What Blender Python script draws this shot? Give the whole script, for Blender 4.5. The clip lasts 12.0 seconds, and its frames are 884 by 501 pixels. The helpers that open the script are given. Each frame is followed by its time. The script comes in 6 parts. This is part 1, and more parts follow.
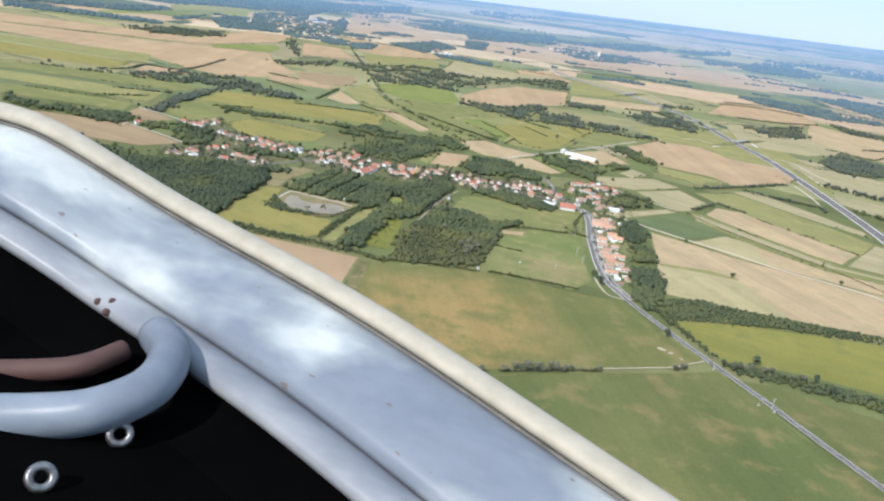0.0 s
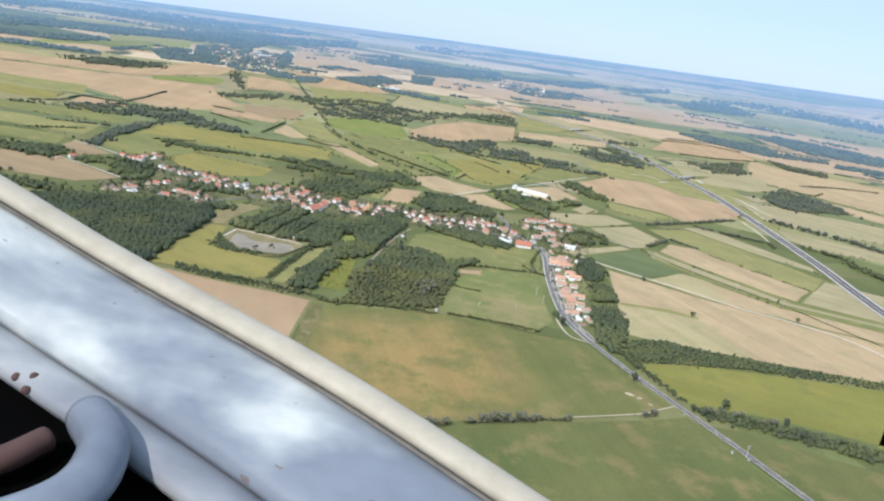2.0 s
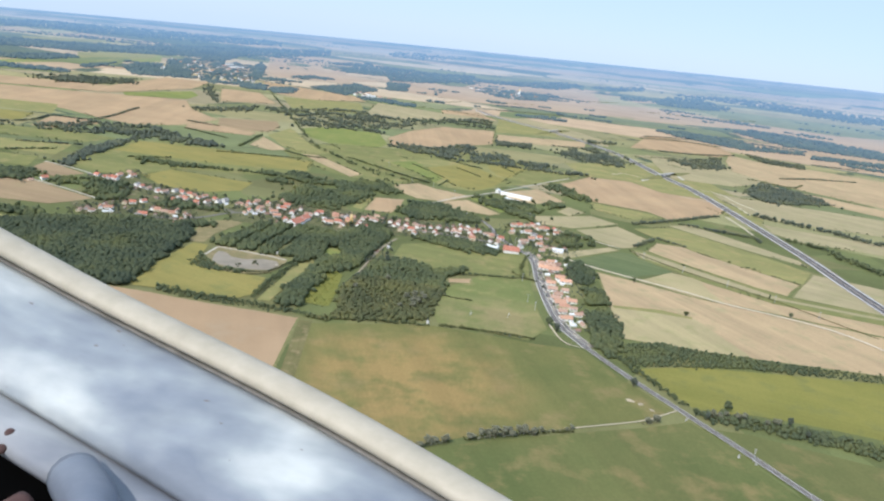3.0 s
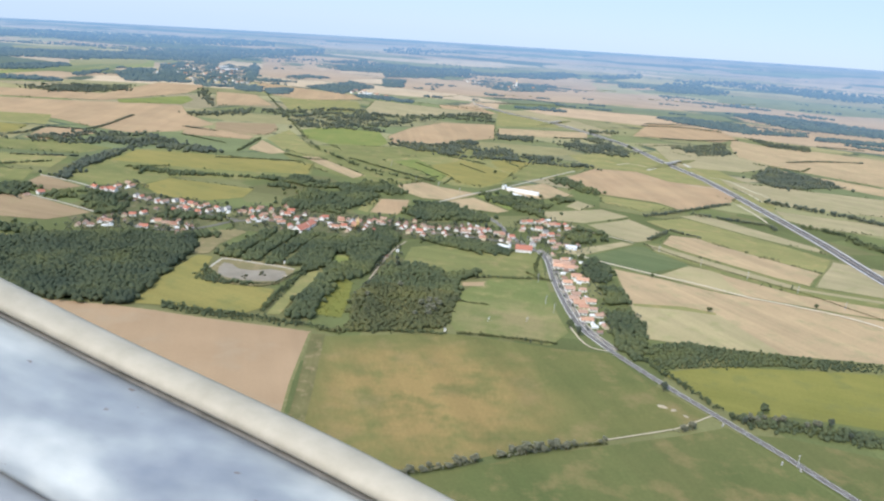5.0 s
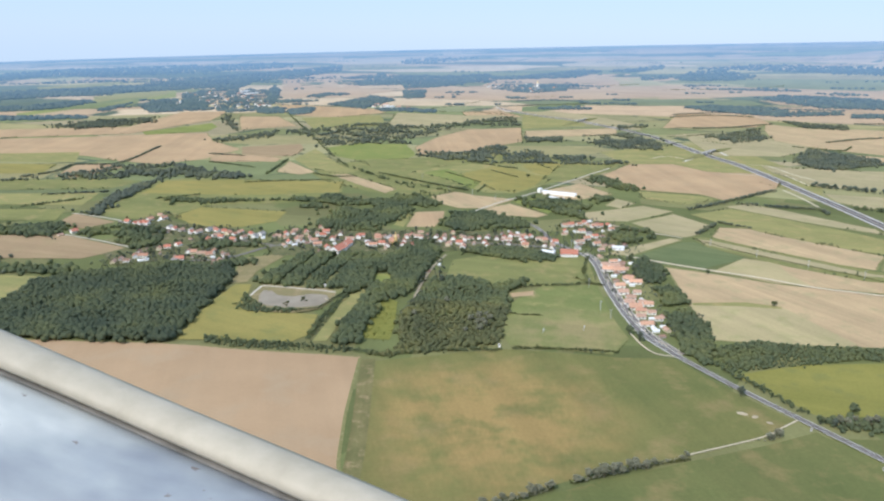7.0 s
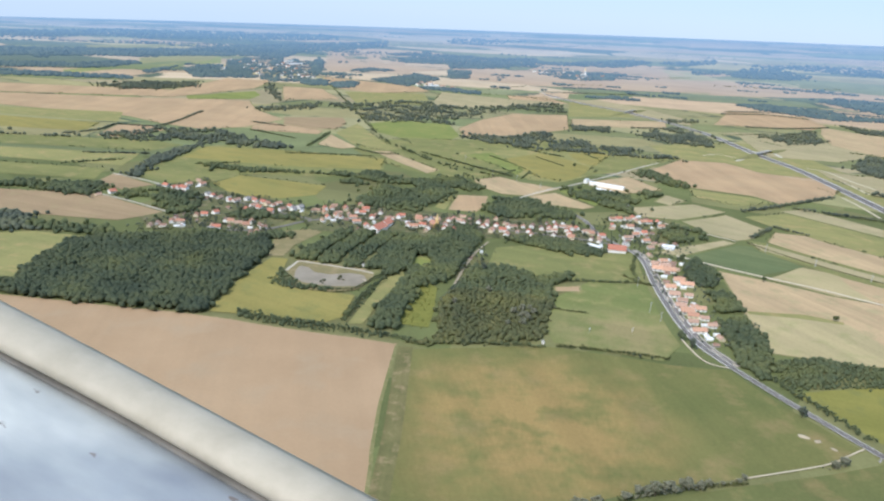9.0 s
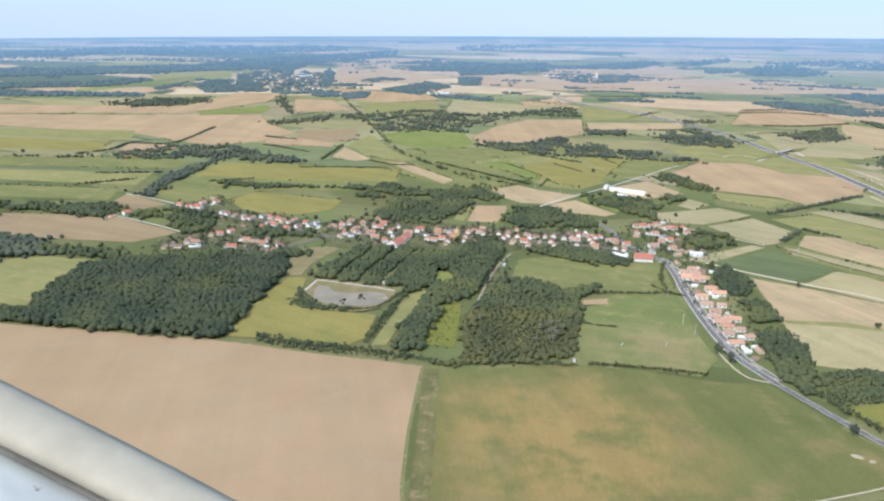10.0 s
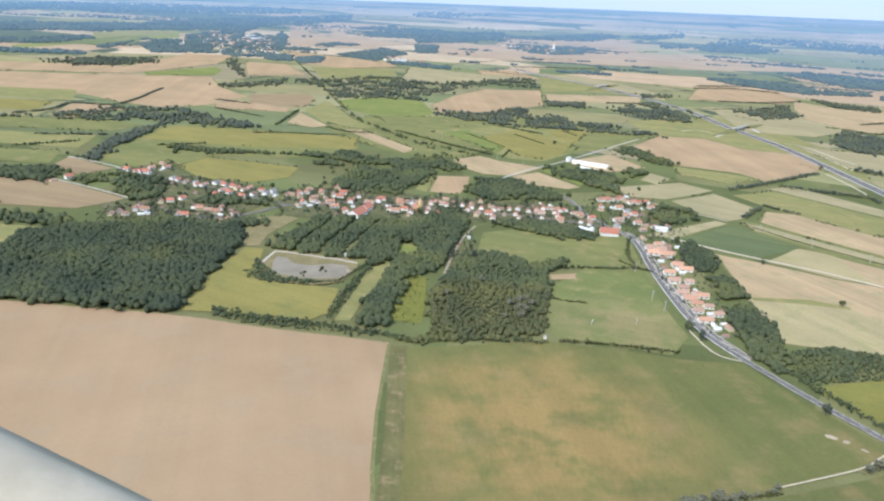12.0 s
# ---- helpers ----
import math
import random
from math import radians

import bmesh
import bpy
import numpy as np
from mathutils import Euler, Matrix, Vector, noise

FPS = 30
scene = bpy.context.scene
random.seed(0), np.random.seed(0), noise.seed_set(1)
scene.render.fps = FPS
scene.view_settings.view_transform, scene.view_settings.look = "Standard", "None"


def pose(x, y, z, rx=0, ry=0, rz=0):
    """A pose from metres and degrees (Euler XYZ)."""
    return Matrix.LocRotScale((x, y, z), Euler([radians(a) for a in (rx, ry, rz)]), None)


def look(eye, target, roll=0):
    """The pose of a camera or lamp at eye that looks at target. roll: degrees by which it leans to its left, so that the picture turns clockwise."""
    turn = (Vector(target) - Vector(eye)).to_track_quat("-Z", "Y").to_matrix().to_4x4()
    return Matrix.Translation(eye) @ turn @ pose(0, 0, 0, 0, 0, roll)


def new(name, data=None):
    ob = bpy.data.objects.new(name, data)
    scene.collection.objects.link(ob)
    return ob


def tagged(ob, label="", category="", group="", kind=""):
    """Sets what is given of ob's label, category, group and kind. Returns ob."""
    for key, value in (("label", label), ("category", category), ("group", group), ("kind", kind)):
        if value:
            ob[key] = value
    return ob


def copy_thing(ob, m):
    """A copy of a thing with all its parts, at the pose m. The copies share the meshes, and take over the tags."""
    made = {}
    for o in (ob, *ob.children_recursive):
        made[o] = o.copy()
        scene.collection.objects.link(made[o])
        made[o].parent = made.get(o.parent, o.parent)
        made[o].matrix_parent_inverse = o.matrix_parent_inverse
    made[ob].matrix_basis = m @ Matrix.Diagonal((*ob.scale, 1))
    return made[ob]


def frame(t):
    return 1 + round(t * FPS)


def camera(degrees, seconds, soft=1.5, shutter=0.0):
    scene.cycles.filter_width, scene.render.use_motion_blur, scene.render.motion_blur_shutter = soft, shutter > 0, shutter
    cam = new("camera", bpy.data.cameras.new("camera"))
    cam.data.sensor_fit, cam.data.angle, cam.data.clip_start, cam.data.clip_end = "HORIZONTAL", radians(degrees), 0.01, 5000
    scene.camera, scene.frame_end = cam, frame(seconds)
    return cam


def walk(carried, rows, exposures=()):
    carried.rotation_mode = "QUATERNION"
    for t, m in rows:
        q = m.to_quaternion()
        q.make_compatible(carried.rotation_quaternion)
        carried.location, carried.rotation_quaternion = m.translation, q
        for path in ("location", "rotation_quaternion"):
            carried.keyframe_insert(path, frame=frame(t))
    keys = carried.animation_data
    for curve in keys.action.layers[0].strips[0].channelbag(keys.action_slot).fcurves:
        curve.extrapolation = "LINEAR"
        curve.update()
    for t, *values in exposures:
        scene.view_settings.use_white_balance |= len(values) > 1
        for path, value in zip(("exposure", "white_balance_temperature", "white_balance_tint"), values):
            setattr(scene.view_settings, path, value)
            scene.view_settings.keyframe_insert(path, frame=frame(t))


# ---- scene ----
# ---------------------------------------------------------------- camera
cam = camera(60.75, 12.0, 2.3)
ROWS = [
    (0.0, 46.86, -91.31, 290.76, 4.781, -19.630, 8.439),
    (0.5, 42.38, -84.72, 286.35, 3.441, -18.097, 10.723),
    (1.0, 37.98, -73.90, 289.57, 2.391, -16.666, 10.199),
    (1.5, 33.35, -65.54, 289.05, 1.633, -17.656, 8.694),
    (2.0, 30.27, -58.05, 285.72, 0.812, -16.503, 9.357),
    (2.5, 24.72, -48.92, 284.39, 0.506, -16.776, 8.595),
    (3.0, 20.79, -39.56, 284.56, -0.654, -15.930, 7.398),
    (3.2, 19.05, -36.23, 284.26, -0.302, -15.612, 6.507),
    (4.8, 7.05, -12.02, 285.91, -0.198, -16.576, 4.130),
    (5.0, 5.13, -8.15, 285.42, -0.732, -16.400, 5.266),
    (5.5, 0.34, 0.63, 281.05, 0.020, -16.118, 4.500),
    (6.0, -2.85, 7.04, 279.07, -0.353, -15.181, 5.633),
    (6.5, -5.49, 17.59, 282.10, 0.943, -16.452, 3.298),
    (6.7, -8.25, 20.69, 281.12, 1.727, -15.902, 0.290),
    (8.3, -23.75, 48.78, 279.67, 1.912, -17.648, 4.001),
    (8.5, -24.76, 52.83, 280.57, 3.906, -19.949, 3.212),
    (9.0, -28.61, 58.10, 273.87, 3.921, -17.336, 3.779),
    (9.5, -33.09, 71.12, 277.04, 4.199, -17.331, 2.983),
    (10.0, -39.67, 82.78, 275.39, 5.039, -16.909, 1.844),
    (10.5, -42.68, 88.83, 272.13, 2.795, -18.611, 2.885),
    (11.0, -48.51, 93.02, 265.95, 1.393, -17.377, 3.533),
    (11.5, -51.65, 99.52, 265.42, 2.043, -17.588, 3.489),
    (12.0, -56.30, 108.27, 268.28, 1.002, -18.981, 3.854),
]
EXPOSURE = [(0.0, 0.28, 5850, 11), (1.5, 0.24, 5850, 11), (3.0, 0.16, 5880, 11), (5.5, 0.15, 5860, 11), (8.5, 0.10, 5810, 11), (9.5, 0.16, 5795, 11), (12.0, 0.20, 5740, 11)]
walk(cam, [(t, pose(x, y, z, 90 + pitch, 0, yaw) @ pose(0, 0, 0, 0, 0, roll)) for t, x, y, z, yaw, pitch, roll in ROWS], EXPOSURE)

# ---------------------------------------------------------------- light
SUN_AZ, SUN_EL = radians(-146), radians(46)      # from the +y axis, clockwise
world = bpy.data.worlds.new("sky")
scene.world = world
world.use_nodes = True
wn = world.node_tree
sky = wn.nodes.new("ShaderNodeTexSky")
sky.sky_type, sky.sun_disc, sky.sun_elevation, sky.sun_rotation = "NISHITA", False, SUN_EL, SUN_AZ
sky.air_density, sky.dust_density, sky.ozone_density, sky.altitude = 1.0, 0.2, 2.0, 300
haze = wn.nodes.new("ShaderNodeMix")       # a humid summer sky: the clear one behind an even pale blue haze
haze.data_type = "RGBA"
haze.inputs[0].default_value, haze.inputs[7].default_value = 0.8, (5.9, 7.4, 9.2, 1)
wn.links.new(sky.outputs[0], haze.inputs[6])
wn.links.new(haze.outputs[2], wn.nodes["Background"].inputs[0])
wn.nodes["Background"].inputs[1].default_value = 0.10
sun = new("sun", bpy.data.lights.new("sun", "SUN"))
sun.data.energy, sun.data.angle, sun.data.color = 3.45, radians(0.6), (1.0, 0.905, 0.79)
to_sun = Vector((math.sin(SUN_AZ) * math.cos(SUN_EL), math.cos(SUN_AZ) * math.cos(SUN_EL), math.sin(SUN_EL)))
sun.matrix_world = look(to_sun * 900, (0, 0, 0))

# ---------------------------------------------------------------- materials
def nodes(name):
    m = bpy.data.materials.new(name)
    m.use_nodes = True
    return m, m.node_tree, m.node_tree.nodes["Principled BSDF"]


def link(t, a, b):
    t.links.new(a, b)


def noise_tex(t, scale, detail=4, rough=0.55, stretch=None, turn=0.0, coords="Object"):
    """Noise in metres: scale is waves per metre."""
    tc, n = t.nodes.new("ShaderNodeTexCoord"), t.nodes.new("ShaderNodeTexNoise")
    n.inputs["Scale"].default_value, n.inputs["Detail"].default_value, n.inputs["Roughness"].default_value = scale, detail, rough
    mp = t.nodes.new("ShaderNodeMapping")
    mp.vector_type = "TEXTURE"
    mp.inputs["Scale"].default_value = tuple(1 / k for k in stretch or (1, 1, 1))
    mp.inputs["Rotation"].default_value = turn if isinstance(turn, tuple) else (0, 0, turn)
    link(t, tc.outputs[coords], mp.inputs[0])
    link(t, mp.outputs[0], n.inputs["Vector"])
    return n.outputs["Fac"]


def ramp(t, fac, stops):
    r = t.nodes.new("ShaderNodeValToRGB")
    while len(r.color_ramp.elements) < len(stops):
        r.color_ramp.elements.new(0.5)
    for e, (p, c) in zip(r.color_ramp.elements, stops):
        e.position, e.color = p, (*c, 1)
    link(t, fac, r.inputs[0])
    return r.outputs[0]


def mixed(t, kind, fac, a, b):
    n = t.nodes.new("ShaderNodeMix")
    n.data_type, n.blend_type = "RGBA", kind
    for socket, v in ((n.inputs[0], fac), (n.inputs[6], a), (n.inputs[7], b)):
        if isinstance(v, (int, float)):
            socket.default_value = v
        elif isinstance(v, tuple):
            socket.default_value = (*v, 1)
        else:
            link(t, v, socket)
    return n.outputs[2]


def bump(t, b, fac, strength, distance):
    n = t.nodes.new("ShaderNodeBump")
    n.inputs["Strength"].default_value, n.inputs["Distance"].default_value = strength, distance
    link(t, fac, n.inputs["Height"])
    link(t, n.outputs[0], b.inputs["Normal"])


# blue of the haze that is painted on far land as emission
HAZE_GLOW = (0.27, 0.46, 0.70)


def maths(t, op, a, b=0.0):
    n = t.nodes.new("ShaderNodeMath")
    n.operation = op
    for socket, x in zip(n.inputs, (a, b)):
        if isinstance(x, (int, float)):
            socket.default_value = x
        else:
            link(t, x, socket)
    return n.outputs[0]


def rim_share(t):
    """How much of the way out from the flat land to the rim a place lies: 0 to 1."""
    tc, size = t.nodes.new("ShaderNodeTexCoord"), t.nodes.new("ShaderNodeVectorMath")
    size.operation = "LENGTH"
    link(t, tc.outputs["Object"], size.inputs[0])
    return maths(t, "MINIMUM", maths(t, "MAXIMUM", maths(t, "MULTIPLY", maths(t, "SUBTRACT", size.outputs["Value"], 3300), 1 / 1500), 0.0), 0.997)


def backdrop_haze(t, p, col, near=0.95):
    """Haze painted into the backdrop: its own colour gives way to an added blue glow."""
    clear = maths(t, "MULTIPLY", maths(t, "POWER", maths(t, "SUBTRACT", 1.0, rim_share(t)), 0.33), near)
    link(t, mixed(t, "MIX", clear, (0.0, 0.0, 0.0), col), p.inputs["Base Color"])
    p.inputs["Emission Color"].default_value = (*HAZE_GLOW, 1)
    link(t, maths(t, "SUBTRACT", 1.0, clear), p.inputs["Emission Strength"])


def crop(name, a, b, c=None, rows=0.0, turn=0.0, patch=0.012, drift=None, far=False, grain=0.38):
    """A field: two soil or leaf tones in broad drifts, a third in smaller patches, and rows along one way."""
    m, t, p = nodes(name)
    big = noise_tex(t, patch, 5, 0.6)
    col = ramp(t, big, [(0.36, a), (0.64, b)])
    if c:
        spot = noise_tex(t, patch * 3.2, 5, 0.62)
        f = t.nodes.new("ShaderNodeMapRange")
        f.inputs[1].default_value, f.inputs[2].default_value = 0.52, 0.68
        link(t, spot, f.inputs[0])
        col = mixed(t, "MIX", f.outputs[0], col, c)
    if drift:
        x, y, rx, ry, tone = drift
        tc, mp, gr = t.nodes.new("ShaderNodeTexCoord"), t.nodes.new("ShaderNodeMapping"), t.nodes.new("ShaderNodeTexGradient")
        gr.gradient_type = "SPHERICAL"
        mp.inputs["Location"].default_value, mp.inputs["Scale"].default_value = (-x / rx, -y / ry, 0), (1 / rx, 1 / ry, 0)
        link(t, tc.outputs["Object"], mp.inputs[0])
        link(t, mp.outputs[0], gr.inputs[0])
        torn = t.nodes.new("ShaderNodeMath")
        torn.operation = "MULTIPLY"
        link(t, gr.outputs["Fac"], torn.inputs[0])
        link(t, ramp(t, noise_tex(t, 0.022, 6, 0.65), [(0.38, (0.25, 0.25, 0.25)), (0.62, (1.9, 1.9, 1.9))]), torn.inputs[1])
        torn.use_clamp = True
        col = mixed(t, "MIX", torn.outputs[0], col, tone)
    fine = noise_tex(t, 0.35, 4, 0.7)
    col = mixed(t, "MULTIPLY", grain, col, ramp(t, fine, [(0.25, (0.62, 0.62, 0.62)), (0.8, (1.25, 1.25, 1.25))]))
    if rows:
        streak = noise_tex(t, 0.16, 3, 0.6, stretch=(1.0, 0.03, 1), turn=turn)
        strip = noise_tex(t, 0.03, 2, 0.5, stretch=(1.0, 0.04, 1), turn=turn)
        col = mixed(t, "MULTIPLY", min(0.3, rows * 2), col, ramp(t, strip, [(0.40, (0.78, 0.80, 0.80)), (0.6, (1.14, 1.12, 1.10))]))
        col = mixed(t, "MULTIPLY", rows, col, ramp(t, streak, [(0.3, (0.7, 0.7, 0.7)), (0.7, (1.2, 1.2, 1.2))]))
    # far fields get painted haze, a blue glow over a fading colour
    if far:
        backdrop_haze(t, p, col)
    else:
        link(t, col, p.inputs["Base Color"])
    p.inputs["Roughness"].default_value = 0.95
    p.inputs["Specular IOR Level"].default_value = 0.1
    bump(t, p, fine, 0.5, 0.25)
    return m


def foliage(name, a, b, tip, far=False):
    """Leaves: tone by clump, lighter drifts, fine mottling."""
    m, t, p = nodes(name)
    g = t.nodes.new("ShaderNodeNewGeometry")
    col = ramp(t, g.outputs["Random Per Island"], [(0.0, a), (0.6, b), (1.0, tip)])
    drift = noise_tex(t, 0.016, 4, 0.6)
    col = mixed(t, "MULTIPLY", 0.8, col, ramp(t, drift, [(0.32, (0.62, 0.68, 0.78)), (0.52, (1.0, 1.0, 0.95)), (0.7, (1.45, 1.32, 0.95))]))
    fine = noise_tex(t, 0.55, 5, 0.75)
    col = mixed(t, "MULTIPLY", 0.8, col, ramp(t, fine, [(0.3, (0.74, 0.74, 0.76)), (0.75, (1.24, 1.24, 1.2))]))
    if far:                                 # woods of the backdrop only: blue haze painted into the leaves as a glow
        backdrop_haze(t, p, col, 0.85)
    else:
        link(t, col, p.inputs["Base Color"])
    p.inputs["Roughness"].default_value, p.inputs["Specular IOR Level"].default_value = 0.8, 0.12
    if not far:                             # leaves let some of the light through
        thin, both = t.nodes.new("ShaderNodeBsdfTranslucent"), t.nodes.new("ShaderNodeMixShader")
        both.inputs[0].default_value = 0.5
        link(t, col, thin.inputs[0])
        link(t, p.outputs[0], both.inputs[1])
        link(t, thin.outputs[0], both.inputs[2])
        link(t, both.outputs[0], t.nodes["Material Output"].inputs["Surface"])
    bump(t, p, fine, 0.25, 0.3)
    return m


def plain(name, a, b, scale=0.6, rough=0.8, metal=0.0, relief=0.0):
    m, t, p = nodes(name)
    f = noise_tex(t, scale, 5, 0.6)
    oi = t.nodes.new("ShaderNodeObjectInfo")
    col = mixed(t, "MULTIPLY", 0.5, ramp(t, f, [(0.3, a), (0.7, b)]), ramp(t, oi.outputs["Random"], [(0, (0.75, 0.75, 0.75)), (1, (1.2, 1.2, 1.2))]))
    link(t, col, p.inputs["Base Color"])
    p.inputs["Roughness"].default_value, p.inputs["Metallic"].default_value = rough, metal
    if relief:
        bump(t, p, f, 0.6, relief)
    return m


FIELD = {
    "tan": crop("ploughed_soil", (0.415, 0.285, 0.162), (0.48, 0.335, 0.188), (0.435, 0.315, 0.185), 0.16, 0.12),
    "garden": crop("village_gardens", (0.105, 0.115, 0.05), (0.15, 0.15, 0.065), (0.25, 0.20, 0.12), 0.0, 0, 0.03),
    "soil": crop("harrowed_soil", (0.375, 0.256, 0.148), (0.435, 0.302, 0.178), (0.40, 0.29, 0.178), 0.06, 0.25, 0.007, None, False, 0.16),
    "brown": crop("dry_brown_stubble", (0.315, 0.225, 0.128), (0.37, 0.265, 0.15), (0.34, 0.26, 0.14), 0.3, 1.3),
    "dry": crop("dry_pasture", (0.235, 0.20, 0.095), (0.285, 0.235, 0.115), (0.33, 0.255, 0.14), 0.1, 1.3, 0.02),
    "straw": crop("stubble", (0.445, 0.325, 0.185), (0.505, 0.37, 0.21), (0.38, 0.32, 0.17), 0.4, 0.5),
    "pale": crop("dry_grass", (0.355, 0.305, 0.165), (0.42, 0.345, 0.195), (0.33, 0.30, 0.15), 0.3, 1.0),
    "hay": crop("cut_hay_meadow", (0.40, 0.335, 0.175), (0.455, 0.37, 0.20), (0.36, 0.325, 0.155), 0.25, 0.5),
    "ripe": crop("ripening_crop", (0.215, 0.205, 0.052), (0.255, 0.232, 0.062), (0.20, 0.195, 0.06), 0.2, 1.3),
    "rank": crop("rank_meadow", (0.17, 0.175, 0.042), (0.215, 0.21, 0.05), (0.25, 0.235, 0.06), 0.0, 0, 0.05),
    "olive": crop("late_crop", (0.25, 0.242, 0.092), (0.30, 0.275, 0.105), (0.38, 0.30, 0.13), 0.25, 1.3),
    "green": crop("green_meadow", (0.19, 0.198, 0.072), (0.235, 0.228, 0.082), (0.295, 0.25, 0.105), 0.2, 1.3),
    "lawn": crop("village_pasture", (0.170, 0.196, 0.066), (0.208, 0.22, 0.076), (0.28, 0.25, 0.10), 0.15, 1.3, 0.012, (99, 727, 85, 70, (0.30, 0.25, 0.115))),
    "lime": crop("green_crop", (0.195, 0.228, 0.064), (0.24, 0.255, 0.074), (0.275, 0.26, 0.085), 0.2, 1.3),
    "yellow": crop("yellowing_crop", (0.265, 0.232, 0.072), (0.31, 0.258, 0.082), (0.235, 0.22, 0.074), 0.25, 1.1),
    "maize": crop("maize", (0.13, 0.16, 0.07), (0.165, 0.185, 0.08), None, 0.5, 1.1),
    "meadow": crop("patchy_meadow", (0.140, 0.152, 0.051), (0.19, 0.18, 0.063), (0.25, 0.20, 0.085), 0.15, 0.3, 0.008, (12, 544, 126, 150, (0.325, 0.228, 0.088))),
    "rough": crop("rough_grass_strip", (0.14, 0.135, 0.055), (0.20, 0.175, 0.075), (0.30, 0.23, 0.12), 0.5, 0.06, 0.03),
    "margin": crop("grass_margin", (0.175, 0.178, 0.07), (0.23, 0.215, 0.088), (0.29, 0.25, 0.125), 0.0, 0, 0.05),
    "lower": crop("lower_meadow", (0.12, 0.14, 0.048), (0.165, 0.165, 0.06), (0.235, 0.192, 0.08), 0.15, 0.3, 0.009),
}
# field colours for the backdrop, blue haze painted in
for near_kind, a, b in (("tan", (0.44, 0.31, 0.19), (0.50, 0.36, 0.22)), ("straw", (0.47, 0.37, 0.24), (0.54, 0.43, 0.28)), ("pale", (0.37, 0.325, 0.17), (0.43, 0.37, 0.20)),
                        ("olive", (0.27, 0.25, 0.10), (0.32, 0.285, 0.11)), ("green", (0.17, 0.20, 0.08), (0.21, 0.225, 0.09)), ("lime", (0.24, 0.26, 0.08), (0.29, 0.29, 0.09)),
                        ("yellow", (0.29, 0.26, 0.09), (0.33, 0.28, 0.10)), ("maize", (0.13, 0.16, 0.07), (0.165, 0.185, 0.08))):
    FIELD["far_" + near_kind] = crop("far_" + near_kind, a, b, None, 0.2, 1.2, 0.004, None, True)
SAID = {
    "soil": "large harrowed field of bare sandy soil", "garden": "kitchen gardens and yards between the village houses", "brown": "dry brown stubble field beside the village", "dry": "small dry brownish pasture among trees",
    "tan": "bare brown ploughed field, dry and faintly streaked", "straw": "harvested stubble field of pale straw colour",
    "pale": "dry pale meadow of greyish green grass", "olive": "late summer crop field in olive green", "rank": "rank yellow-green meadow among trees", "ripe": "ripening crop field of olive yellow", "hay": "mown hay meadow of pale yellowish green",
    "green": "green meadow with faint mowing streaks", "lime": "bright green crop field", "yellow": "yellowing green crop field",
    "maize": "dark green field of standing maize", "meadow": "large patchy meadow, green with dry orange drifts",
    "lower": "green meadow beside the main road, partly dry", "lawn": "village pasture with a worn dry football pitch",
}
FOLIAGE = {
    "mid": foliage("leaves_mid", (0.164, 0.196, 0.108), (0.184, 0.216, 0.116), (0.210, 0.234, 0.122)),
    "dark": foliage("leaves_dark", (0.176, 0.204, 0.156), (0.196, 0.222, 0.164), (0.218, 0.240, 0.172)),
    "deep": foliage("leaves_deep_green", (0.136, 0.166, 0.104), (0.150, 0.180, 0.108), (0.170, 0.194, 0.110)),
    "low": foliage("leaves_shrub", (0.120, 0.140, 0.058), (0.160, 0.170, 0.068), (0.195, 0.198, 0.084)),
    # far leaves: the air's blue is painted in and glows
    "haze": foliage("leaves_far_hazed", (0.074, 0.096, 0.072), (0.088, 0.110, 0.078), (0.108, 0.130, 0.086), True),
    "scrub": foliage("leaves_dry_scrub", (0.190, 0.204, 0.100), (0.212, 0.222, 0.106), (0.245, 0.245, 0.122)),
    "bush": foliage("leaves_yellow_green", (0.16, 0.175, 0.05), (0.205, 0.21, 0.055), (0.26, 0.25, 0.07)),
    "pale": foliage("leaves_silver", (0.30, 0.30, 0.20), (0.36, 0.355, 0.25), (0.43, 0.415, 0.30)),
}
M_ASPHALT = plain("asphalt", (0.145, 0.128, 0.112), (0.19, 0.168, 0.146), 0.25, 0.9)
M_MOTOR = plain("motorway_asphalt", (0.080, 0.070, 0.068), (0.105, 0.092, 0.089), 0.2, 0.9)
M_LINE = plain("road_paint", (0.6, 0.6, 0.58), (0.72, 0.72, 0.7), 0.5, 0.7)
M_SHOULDER = plain("gravel_shoulder", (0.50, 0.45, 0.36), (0.60, 0.54, 0.44), 0.5, 0.95)
M_VERGE = plain("concrete_verge", (0.70, 0.65, 0.57), (0.76, 0.72, 0.64), 0.5, 0.95)
M_TRACK = plain("dirt_track", (0.52, 0.435, 0.30), (0.62, 0.525, 0.375), 0.3, 0.95)
M_BARK = plain("bark", (0.10, 0.075, 0.05), (0.17, 0.13, 0.09), 2.0, 0.95)
M_WALL = [plain("plaster_white", (0.84, 0.81, 0.75), (0.90, 0.88, 0.83), 0.5, 0.9), plain("plaster_cream", (0.62, 0.53, 0.36), (0.70, 0.61, 0.44), 0.5, 0.9),
          plain("plaster_grey", (0.42, 0.39, 0.35), (0.5, 0.47, 0.43), 0.5, 0.9)]
